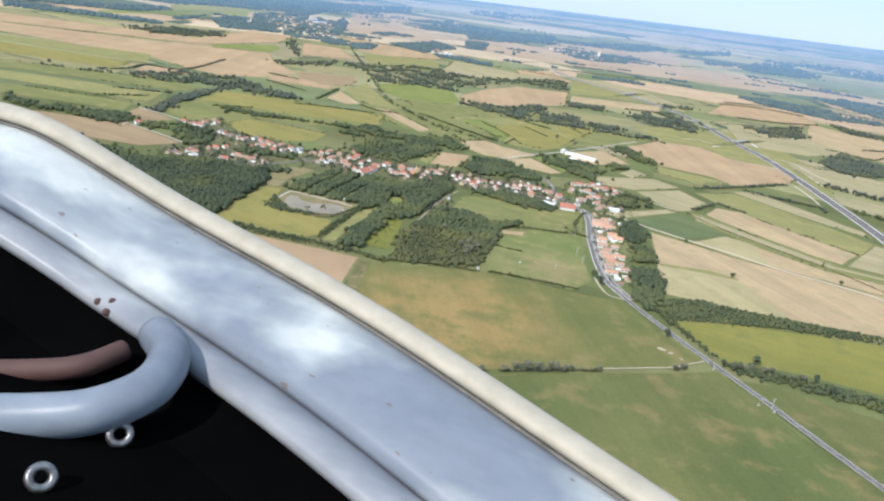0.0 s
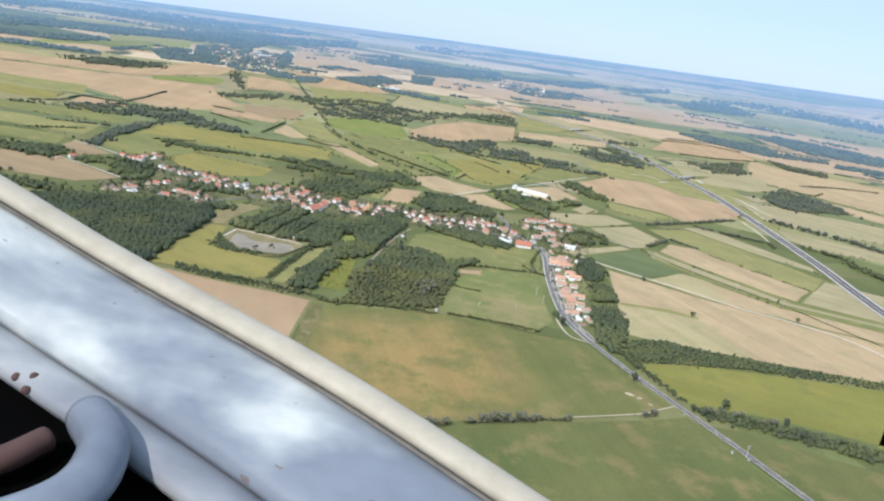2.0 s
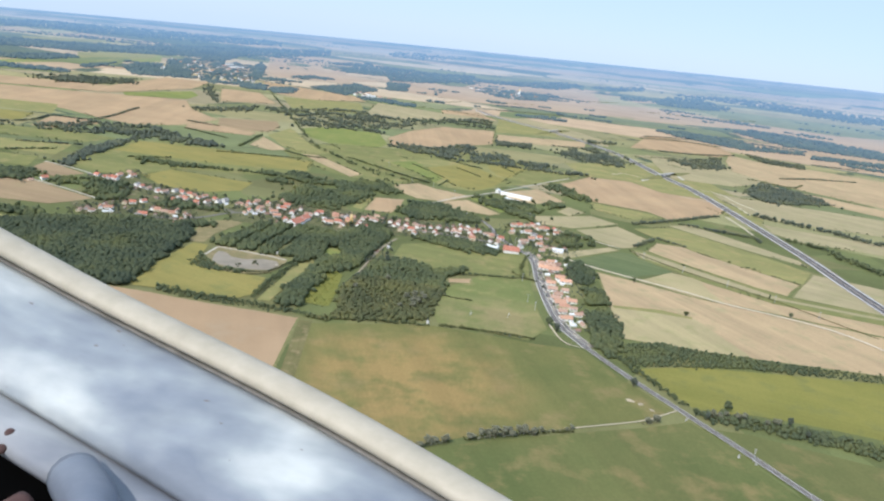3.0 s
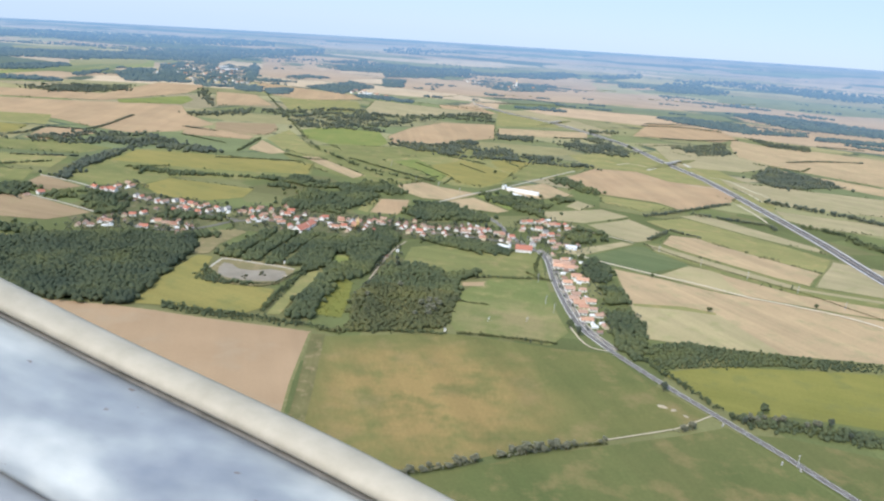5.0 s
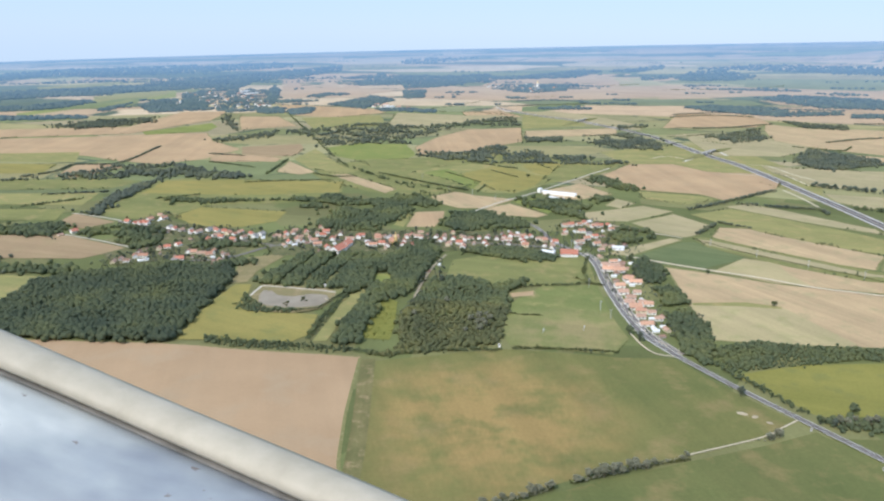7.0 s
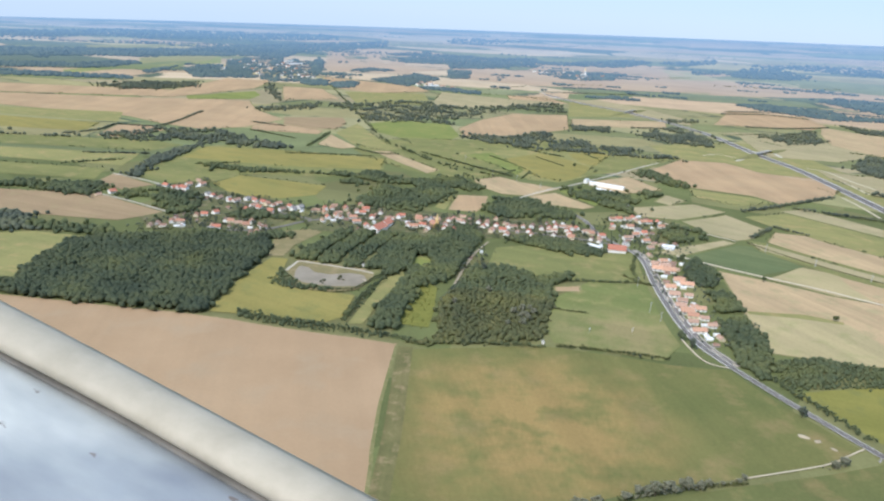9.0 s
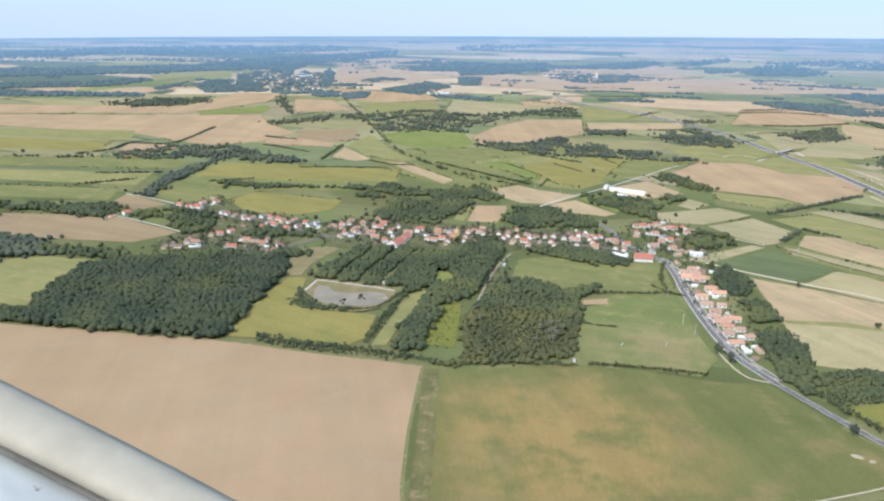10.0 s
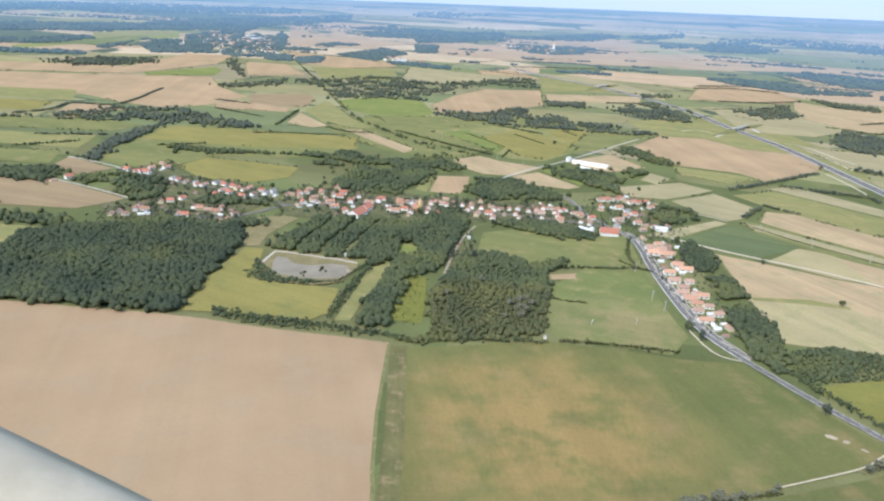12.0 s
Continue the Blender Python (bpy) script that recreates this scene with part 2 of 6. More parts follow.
M_ROOF = [plain("tiles_orange", (0.42, 0.22, 0.14), (0.51, 0.285, 0.19), 1.2, 0.85, 0, 0.05), plain("tiles_red", (0.44, 0.165, 0.10), (0.52, 0.215, 0.14), 1.2, 0.85, 0, 0.05),
          plain("tiles_brown", (0.25, 0.15, 0.105), (0.33, 0.21, 0.15), 1.2, 0.85, 0, 0.05), plain("slate_grey", (0.26, 0.24, 0.22), (0.34, 0.32, 0.30), 1.2, 0.8, 0, 0.05),
          plain("tiles_faded", (0.40, 0.25, 0.175), (0.49, 0.33, 0.24), 1.2, 0.9, 0, 0.05), plain("tiles_pale_orange", (0.52, 0.295, 0.185), (0.61, 0.37, 0.25), 1.2, 0.9, 0, 0.05)]
M_BRICK = plain("chimney_brick", (0.35, 0.16, 0.10), (0.42, 0.21, 0.14), 3.0, 0.9)
M_GLASS = plain("window_glass", (0.04, 0.05, 0.06), (0.07, 0.08, 0.09), 0.5, 0.15)
M_WOOD = plain("door_wood", (0.20, 0.11, 0.06), (0.27, 0.16, 0.09), 2.0, 0.7)
M_SHEET = plain("white_roof_sheet", (0.74, 0.74, 0.72), (0.82, 0.82, 0.80), 0.3, 0.5)
M_CONCRETE = plain("concrete", (0.44, 0.43, 0.41), (0.55, 0.53, 0.50), 0.5, 0.9)
M_OCHRE = plain("church_ochre", (0.74, 0.50, 0.19), (0.82, 0.58, 0.25), 0.5, 0.9)
M_COPPER = plain("spire_sheet", (0.80, 0.58, 0.25), (0.86, 0.66, 0.33), 1.0, 0.6)


def water_material():
    m, t, p = nodes("pond_water")
    f = noise_tex(t, 0.05, 4)
    link(t, ramp(t, f, [(0.35, (0.25, 0.21, 0.15)), (0.65, (0.33, 0.28, 0.205))]), p.inputs["Base Color"])
    p.inputs["Roughness"].default_value, p.inputs["Specular IOR Level"].default_value = 0.4, 0.08
    bump(t, p, noise_tex(t, 1.2, 3), 0.2, 0.1)
    return m


def mosaic(name, cell, stretch, turn, stops, far=False, hedges=0.0):
    """Farmland: cells of crop colours drawn out along one way, with drifts, and broken dark lines of hedge between them."""
    m, t, p = nodes(name)
    tc, mp, v = t.nodes.new("ShaderNodeTexCoord"), t.nodes.new("ShaderNodeMapping"), t.nodes.new("ShaderNodeTexVoronoi")
    mp.inputs["Scale"].default_value, mp.inputs["Rotation"].default_value = stretch, (0, 0, turn)
    v.inputs["Scale"].default_value = cell
    where = tc.outputs["Object"]
    if far:                                 # far land is drawn together towards the rim: the pattern with it
        q = rim_share(t)
        d = maths(t, "SUBTRACT", 3300, maths(t, "MULTIPLY", maths(t, "LOGARITHM", maths(t, "SUBTRACT", 1.0, q), math.e), 1500))
        r = maths(t, "ADD", maths(t, "MULTIPLY", q, 1500), 3300)
        out = t.nodes.new("ShaderNodeVectorMath")
        out.operation = "SCALE"
        link(t, where, out.inputs[0])
        link(t, maths(t, "DIVIDE", d, r), out.inputs["Scale"])
        where = out.outputs[0]
    link(t, where, mp.inputs[0])
    link(t, mp.outputs[0], v.inputs["Vector"])
    sep = t.nodes.new("ShaderNodeSeparateColor")
    link(t, v.outputs["Color"], sep.inputs[0])
    col = ramp(t, sep.outputs[0], stops)
    t.nodes[-1].color_ramp.interpolation = "CONSTANT"
    tone = t.nodes.new("ShaderNodeMapRange")
    link(t, sep.outputs[1], tone.inputs[0])
    tone.inputs[3].default_value, tone.inputs[4].default_value = 0.85, 1.15
    col = mixed(t, "MULTIPLY", 1.0, col, tone.outputs[0])
    if hedges:
        e = t.nodes.new("ShaderNodeTexVoronoi")
        e.feature = "DISTANCE_TO_EDGE"
        e.inputs["Scale"].default_value = cell
        link(t, mp.outputs[0], e.inputs["Vector"])
        near = t.nodes.new("ShaderNodeMapRange")
        link(t, e.outputs["Distance"], near.inputs[0])
        near.inputs[1].default_value, near.inputs[2].default_value, near.inputs[3].default_value, near.inputs[4].default_value = hedges * 0.6, hedges, 1.0, 0.0
        kept = t.nodes.new("ShaderNodeMapRange")
        link(t, noise_tex(t, 0.006, 5, 0.7), kept.inputs[0])
        kept.inputs[1].default_value, kept.inputs[2].default_value = 0.47, 0.53
        col = mixed(t, "MIX", maths(t, "MULTIPLY", near.outputs[0], kept.outputs[0]), col, (0.085, 0.11, 0.065))
    col = mixed(t, "MULTIPLY", 0.5, col, ramp(t, noise_tex(t, 0.01, 5, 0.65), [(0.3, (0.7, 0.7, 0.7)), (0.7, (1.25, 1.25, 1.25))]))
    col = mixed(t, "MULTIPLY", 0.4, col, ramp(t, noise_tex(t, 0.3, 4, 0.7), [(0.3, (0.7, 0.7, 0.7)), (0.7, (1.25, 1.25, 1.25))]))
    p.inputs["Roughness"].default_value, p.inputs["Specular IOR Level"].default_value = 0.95, 0.1
    # the distance has its haze painted in as a blue glow
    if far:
        backdrop_haze(t, p, col)
    else:
        link(t, col, p.inputs["Base Color"])
    return m


M_WATER = water_material()
LAND = [(0.0, (0.27, 0.255, 0.12)), (0.22, (0.22, 0.23, 0.10)), (0.42, (0.30, 0.275, 0.14)), (0.6, (0.18, 0.20, 0.09)), (0.78, (0.31, 0.275, 0.13)), (0.9, (0.35, 0.295, 0.17))]
GREENS = [(0.0, (0.15, 0.165, 0.062)), (0.4, (0.14, 0.155, 0.058)), (0.7, (0.185, 0.18, 0.075))]
FARLAND = [(0.0, (0.47, 0.335, 0.20)), (0.2, (0.23, 0.235, 0.11)), (0.32, (0.50, 0.37, 0.23)), (0.5, (0.12, 0.145, 0.09)), (0.62, (0.36, 0.30, 0.15)), (0.78, (0.17, 0.185, 0.09)), (0.86, (0.57, 0.44, 0.28))]
M_GROUND = mosaic("grassland", 0.010, (1, 1, 1), 0.3, GREENS)
M_FARM = mosaic("farmland", 0.0042, (0.55, 1.3, 1), 0.35, LAND, False, 0.03)
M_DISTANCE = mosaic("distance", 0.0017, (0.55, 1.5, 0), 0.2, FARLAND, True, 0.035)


# ---------------------------------------------------------------- building blocks
EYE_Z, FLAT, RIM = 280.0, 3300.0, 4800.0


def ground_z(x, y):
    """The land is flat, and rises far off, out to the hills that close it."""
    r = math.hypot(x, y)
    if r <= FLAT:
        return 0.0
    q = min((r - FLAT) / (RIM - FLAT), 0.9967)
    d = FLAT - (RIM - FLAT) * math.log(1 - q)
    az = math.degrees(math.atan2(x, y))
    if abs(az) > 90:
        az = math.copysign(180 - abs(az), az)
    crest = EYE_Z + RIM * math.tan(radians(min(max(-0.93 + 0.029 * az, -3.2), -0.1)))
    return (1 - r / d) * crest / 0.595


def mesh_object(name, bm, material, parent=None, smooth=False):
    me = bpy.data.meshes.new(name)
    bm.to_mesh(me)
    bm.free()
    me.materials.append(material)
    if smooth:
        for f in me.polygons:
            f.use_smooth = True
    ob = new(name, me)
    ob.parent = parent
    return ob


def part(name, bm, material, parent, label="", smooth=False):
    return tagged(mesh_object(name, bm, material, parent, smooth), label)


def array_object(name, verts, faces, material, smooth=False):
    """A mesh from arrays of corners and of triangles."""
    me = bpy.data.meshes.new(name)
    me.from_pydata(verts.tolist(), [], faces.tolist())
    me.materials.append(material)
    if smooth:
        me.polygons.foreach_set("use_smooth", [True] * len(me.polygons))
    return new(name, me)


LAYER = [0.0]


def patch(name, corners, material, lift):
    """A flat patch that follows the land."""
    bm = bmesh.new()
    f = bm.faces.new([bm.verts.new((x, y, 0)) for x, y in corners])
    if f.normal.z < 0 or f.calc_area() and (f.normal_update() or f.normal.z < 0):
        f.normal_flip()
    bmesh.ops.triangulate(bm, faces=bm.faces[:])
    if max(math.hypot(x, y) for x, y in corners) > FLAT - 200:
        for _ in range(6):
            long = [e for e in bm.edges if e.calc_length() > 120]
            if not long:
                break
            bmesh.ops.subdivide_edges(bm, edges=long, cuts=1)
            bmesh.ops.triangulate(bm, faces=bm.faces[:])
    for v in bm.verts:
        v.co.z = ground_z(v.co.x, v.co.y) + lift
    return mesh_object(name, bm, material)


SHRUBS = []
shrub_rng = np.random.default_rng(21)


def shrub_edges(corners):
    """Some sides of a field have a broken line of shrubs."""
    for (x0, y0), (x1, y1) in zip(corners, corners[1:] + corners[:1]):
        long, away = math.hypot(x1 - x0, y1 - y0), math.hypot((x0 + x1) / 2, (y0 + y1) / 2)
        if long < 40 or not 1000 < away < 2900 or shrub_rng.uniform() > 0.32:
            continue
        for _ in range(int(long / (3.2 + away / 900))):
            s = shrub_rng.uniform()
            x, y = x0 + (x1 - x0) * s + shrub_rng.normal(0, 2.2), y0 + (y1 - y0) * s + shrub_rng.normal(0, 2.2)
            if noise.noise((x * 0.012, y * 0.012, 11)) > -0.05 and math.hypot(x + 540, y - 1080) > 140:
                SHRUBS.append((x, y, ground_z(x, y)))


def field(kind, corners):
    LAYER[0] += 0.004
    shrub_edges(corners)
    outline = wobble(corners)
    ob = patch("field", outline, FIELD[kind], 0.05 + LAYER[0])
    if kind in ("tan", "soil", "straw", "pale"):
        LAYER[0] += 0.004
        margin(outline, 0.05 + LAYER[0], ob)
    return tagged(ob, SAID[kind.replace("far_", "")], "field", kind="structure")


def margin(outline, lift, parent):
    """A strip of rough grass along the straight runs of a field's edge."""
    bm = bmesh.new()
    p = [Vector(q) for q in outline]
    n = len(p)
    for i in range(n):
        a, b, c, e = p[i - 1], p[i], p[(i + 1) % n], p[(i + 2) % n]
        d = c - b
        if d.length < 6:
            continue
        d.normalize()
        side = Vector((d.y, -d.x))
        cut0 = 2.5 if (b - a).angle(d, 0) > 0.25 else 0.35
        cut1 = 2.5 if (e - c).angle(d, 0) > 0.25 else 0.35
        s, f = b + d * cut0, c - d * cut1
        quad = [s + side * 1.3, f + side * 1.3, f - side * 1.3, s - side * 1.3]
        bm.faces.new([bm.verts.new((q.x, q.y, ground_z(q.x, q.y) + lift)) for q in quad])
    for f in bm.faces[:]:
        f.normal_update()
        if f.normal.z < 0:
            f.normal_flip()
    return mesh_object("margin", bm, FIELD["margin"], parent)


def wobble(corners, step=35.0, size=1.6):
    """Edges of fields are never quite straight: extra corners along each side, moved a little."""
    out = []
    for i, (x0, y0) in enumerate(corners):
        x1, y1 = corners[(i + 1) % len(corners)]
        n = max(1, min(12, int(math.hypot(x1 - x0, y1 - y0) / step)))
        for k in range(n):
            x, y = x0 + (x1 - x0) * k / n, y0 + (y1 - y0) * k / n
            if k:
                v = noise.noise_vector((x * 0.02, y * 0.02, 3.0))
                x, y = x + v.x * size * 2, y + v.y * size * 2
            out.append((x, y))
    return out


def smooth_line(points, step=14.0):
    """A polyline drawn as an even curve through its points."""
    p = [Vector(q) for q in points]
    p = [2 * p[0] - p[1]] + p + [2 * p[-1] - p[-2]]
    out = []
    for a, b, c, d in zip(p, p[1:], p[2:], p[3:]):
        n = max(2, int((c - b).length / step))
        for k in range(n):
            s = k / n
            out.append(0.5 * (2 * b + (c - a) * s + (2 * a - 5 * b + 4 * c - d) * s * s + (3 * b - a - 3 * c + d) * s ** 3))
    return out + [p[-2]]


def band(name, line, left, right, material, lift, parent=None, dash=None):
    """A strip along a line, from left to right metres beside it. dash: (mark, gap) in metres."""
    bm = bmesh.new()
    ends, run = [], 0.0
    for i, q in enumerate(line):
        d = (line[min(i + 1, len(line) - 1)] - line[max(i - 1, 0)]).normalized()
        n = Vector((d.y, -d.x))
        z = ground_z(q.x, q.y) + lift
        ends.append((bm.verts.new((q.x + n.x * left, q.y + n.y * left, z)), bm.verts.new((q.x + n.x * right, q.y + n.y * right, z)), q))
    for a, b in zip(ends, ends[1:]):
        run += (b[2] - a[2]).length
        if dash and run % sum(dash) > dash[0]:
            continue
        bm.faces.new((a[0], a[1], b[1], b[0]))
    bmesh.ops.recalc_face_normals(bm, faces=bm.faces[:])
    if bm.faces[:] and bm.faces[:][0].normal.z < 0:
        bmesh.ops.reverse_faces(bm, faces=bm.faces[:])
    for v in [v for v in bm.verts if not v.link_faces]:
        bm.verts.remove(v)
    return mesh_object(name, bm, material, parent)


def box(bm, x0, y0, z0, x1, y1, z1):
    v = [bm.verts.new(c) for c in ((x0, y0, z0), (x1, y0, z0), (x1, y1, z0), (x0, y1, z0), (x0, y0, z1), (x1, y0, z1), (x1, y1, z1), (x0, y1, z1))]
    for f in ((3, 2, 1, 0), (4, 5, 6, 7), (0, 1, 5, 4), (1, 2, 6, 5), (2, 3, 7, 6), (3, 0, 4, 7)):
        bm.faces.new([v[i] for i in f])
    return bm


# clumps of leaves: an uneven little ball of 20 faces
PHI = (1 + 5 ** 0.5) / 2
ICO_V = np.array([(-1, PHI, 0), (1, PHI, 0), (-1, -PHI, 0), (1, -PHI, 0), (0, -1, PHI), (0, 1, PHI), (0, -1, -PHI), (0, 1, -PHI), (PHI, 0, -1), (PHI, 0, 1), (-PHI, 0, -1), (-PHI, 0, 1)]) / 1.902
ICO_F = np.array([(0, 11, 5), (0, 5, 1), (0, 1, 7), (0, 7, 10), (0, 10, 11), (1, 5, 9), (5, 11, 4), (11, 10, 2), (10, 7, 6), (7, 1, 8), (3, 9, 4), (3, 4, 2), (3, 2, 6), (3, 6, 8), (3, 8, 9), (4, 9, 5), (2, 4, 11), (6, 2, 10), (8, 6, 7), (9, 8, 1)])


def clumps(centres, radii, flat=0.85, rng=None, rag=0.28):
    """Many clumps in one pair of arrays."""
    n = len(centres)
    jit = 1 + rng.uniform(-rag, rag, (n, 12, 1))
    turn = rng.uniform(0, 2 * np.pi, n)
    c, s = np.cos(turn)[:, None], np.sin(turn)[:, None]
    v = np.stack([ICO_V[None, :, 0] * c - ICO_V[None, :, 1] * s, ICO_V[None, :, 0] * s + ICO_V[None, :, 1] * c, np.repeat(ICO_V[None, :, 2] * flat, n, 0)], -1)
    v = v * jit * np.asarray(radii)[:, None, None] + np.asarray(centres)[:, None, :]
    f = ICO_F[None] + 12 * np.arange(n)[:, None, None]
    return v.reshape(-1, 3), f.reshape(-1, 3)


def inside(pts, corners):
    c, hit = np.array(corners), np.zeros(len(pts), bool)
    for (x0, y0), (x1, y1) in zip(c, np.roll(c, -1, 0)):
        if y0 != y1:
            hit ^= ((pts[:, 1] < y0) != (pts[:, 1] < y1)) & (pts[:, 0] < x0 + (pts[:, 1] - y0) * (x1 - x0) / (y1 - y0))
    return hit


def crowns(places, heights, per, rng, under=0.0):
    """Crowns of trees that stand at places: per clumps each, wide below the top."""
    out_c, out_r = [], []
    n = len(places)
    for k in range(per):
        r = heights * rng.uniform(0.13, 0.24, n) * (2.4 if per == 1 else 1.45 if per < 3 else 0.98)
        a, d = rng.uniform(0, 6.283, n), heights * rng.uniform(0.0, 0.30, n) * (per > 1)
        h = heights * (rng.uniform(0.36, 0.82, n) if per > 1 else rng.uniform(0.4, 0.6, n))
        out_c.append(np.stack([places[:, 0] + np.cos(a) * d, places[:, 1] + np.sin(a) * d, places[:, 2] + h], -1))
        out_r.append(r)
    if under:                               # a lower storey that closes the gaps
        out_c.append(np.stack([places[:, 0], places[:, 1], places[:, 2] + heights * 0.5], -1))
        out_r.append(np.minimum(under, heights * 0.62))
    return clumps(np.concatenate(out_c), np.concatenate(out_r), 0.9, rng, 0.38)


LANES = [[(-590, 1062), (-526, 1033), (-463, 999)], [(-640, 1192), (-584, 1169), (-540, 1146)]]
RIDES = [[(-33, 988), (-47, 938), (-57, 879), (-65, 815), (-78, 764), (-88, 715)]]


def beside_lane(x, y):
    """Whether a place lies on a lane or on the open verge south of it."""
    for way in LANES:
        for (x0, y0), (x1, y1) in zip(way, way[1:]):
            if min(x0, x1) - 4 < x < max(x0, x1) + 4:
                lane_y = y0 + (y1 - y0) * (x - x0) / (x1 - x0)
                if -26 < y - lane_y < 5:
                    return True
    return False


def wood(kind, corners, label="dense mixed deciduous wood in late summer leaf", low=7, high=12, rows=None):
    """A wood of many trees; the nearer ones have more clumps."""
    rng = np.random.default_rng(int(abs(corners[0][0] * 7 + corners[0][1])))
    c = np.array(corners, float)
    lo, hi = c.min(0), c.max(0)
    dist = float(np.hypot(*c.mean(0)))
    space = 4.2 if dist < 1000 else 6.0 if dist < 1500 else 8.0 if dist < 2200 else 11.0 if dist < 2900 else 16.5
    per = 4 if dist < 1600 else 3 if dist < 2000 else 2 if dist < 2400 else 1
    if high < 7 and dist < 1000:            # scrub stands closer
        space = 3.7
    nx, ny = int((hi[0] - lo[0]) / space) + 2, int((hi[1] - lo[1]) / space) + 2
    gx, gy = np.meshgrid(np.arange(nx), np.arange(ny))
    p = np.stack([gx.ravel(), gy.ravel()], -1) * space + lo + rng.uniform(-0.48, 0.48, (nx * ny, 2)) * space
    p = p[inside(p, wobble(corners, 30, min(0.004 * dist, 6)))] if dist < 2900 else p[inside(p, corners)]
    if 950 < dist < 2700 and len(p):        # clearings, and trees that stray beyond the edge
        p = p[np.array([noise.noise((x * 0.013, y * 0.013, 5)) > -0.42 for x, y in p])]
        k = rng.integers(0, len(c), len(p) // 9 + 6)
        s = rng.uniform(0, 1, (len(k), 1))
        p = np.concatenate([p, c[k] + (np.roll(c, -1, 0)[k] - c[k]) * s + rng.normal(0, 0.007 * dist, (len(k), 2))])
    if dist <= 950 and len(p) > 20:         # a frayed edge of shrubs and young trees
        k = rng.integers(0, len(c), len(p) // 9 + 6)
        s = rng.uniform(0, 1, (len(k), 1))
        p = np.concatenate([p, c[k] + (np.roll(c, -1, 0)[k] - c[k]) * s + rng.normal(0, 2.6, (len(k), 2))])
    if dist < 1500 and len(p):              # low verges before the lanes at the end of the village
        p = p[np.array([not beside_lane(x, y) for x, y in p])]
    if dist < 1100:                         # paths that run through the trees
        for way in RIDES:
            for a, b in zip(way, way[1:]):
                a, d = np.array(a, float), np.subtract(b, a).astype(float)
                u = np.clip((p - a) @ d / (d @ d), 0, 1)
                p = p[np.hypot(*(p - a - u[:, None] * d).T) > 4.0]
    if kind in ("thin", "thinhaze"):        # loose groups of trees with grass between
        least = -0.12 if kind == "thin" else -0.05
        kind = "haze" if kind == "thinhaze" else "mid" if dist < 1500 else "dark"
        p = p[np.array([noise.noise((x * 0.022, y * 0.022, 9)) + 0.5 * noise.noise((x * 0.06, y * 0.06, 2)) > least for x, y in p])]
    if rows:                                # rides between the rows of a plantation: (way x, way y, spacing)
        p = p[((p[:, 0] * rows[1] - p[:, 1] * rows[0]) / rows[2] + 0.1 * np.sin(p[:, 1] * 0.03)) % 1 > 0.25]
    if not len(p):
        p = c.mean(0)[None]
    z = np.array([ground_z(x, y) for x, y in p])
    h = rng.uniform(low, high, len(p)) * (0.9 + 0.5 * np.array([noise.noise((x * 0.02, y * 0.02, 0)) for x, y in p]))
    if dist < 1000 and high > 7:
        h = h * 0.84
    if 950 < dist < 2900:                   # younger belts and shelter woods between the fields
        h = h * 0.68
    if dist > 2900:                         # far off: a low uneven carpet of crowns
        v, f = clumps(np.column_stack([p, z + h * 0.35]), np.minimum(space * 0.62, h * 1.3) * rng.uniform(0.75, 1.2, len(p)), 0.5, rng)
        return tagged(array_object("wood", v, f, FOLIAGE[kind], True), label, "wood", kind="stuff")
    v, f = crowns(np.column_stack([p, z]), h, per, rng, space * (0.85 if dist < 1000 else 0.8 if dist < 3000 else 0.68))
    return tagged(array_object("wood", v, f, FOLIAGE[kind], True), label, "wood", kind="stuff")


def hedge(kind, width, line, label="overgrown hedgerow of shrubs and small trees"):
    """A row of shrubs and trees along a line."""
    rng = np.random.default_rng(int(abs(line[0][0] * 5 + line[0][1])))
    pts = smooth_line(line, 5.0)
    dist = float(np.hypot(*pts[len(pts) // 2]))
    step = width * (0.11 if dist < 1200 else 0.16)
    total = sum((b - a).length for a, b in zip(pts, pts[1:]))
    n = max(4, int(total / step * (0.45 if kind == "loose" else 1.0 if dist < 1000 else 1.5)))
    k = rng.uniform(0, len(pts) - 1.001, n)
    i = k.astype(int)
    a = np.array(pts)
    p = a[i] + (a[i + 1] - a[i]) * (k - i)[:, None] + rng.normal(0, width * 0.22, (n, 2))
    gap = np.array([noise.noise((x * 0.03, y * 0.03, 7)) for x, y in p])
    p = p[gap > (-0.25 if kind == "loose" else -0.75)]
    z = np.array([ground_z(x, y) for x, y in p])
    h = width * rng.uniform(0.28, 0.66, len(p))
    v, f = crowns(np.column_stack([p, z]), h, 3 if dist < 1100 else 2, rng)
    return tagged(array_object("hedge", v, f, FOLIAGE["mid" if kind == "loose" else kind], True), label, "hedge", kind="stuff")


def disc_ring(name, r0, r1, rings, material, lift=0.0):
    """One sheet of land between two radii."""
    bm = bmesh.new()
    rows = []
    for k in range(rings + 1):
        r = r0 + (r1 - r0) * k / rings
        if r < 1:
            rows.append([bm.verts.new((0, 0, lift))])
        else:
            rows.append([bm.verts.new((r * math.cos(a), r * math.sin(a), ground_z(r * math.cos(a), r * math.sin(a)) + lift)) for a in [2 * math.pi * j / 144 for j in range(144)]])
    for a, b in zip(rows, rows[1:]):
        for j in range(144):
            k = (j + 1) % 144
            bm.faces.new((a[0], b[j], b[k]) if len(a) == 1 else (a[j], b[j], b[k], a[k]))
    return mesh_object(name, bm, material, smooth=True)


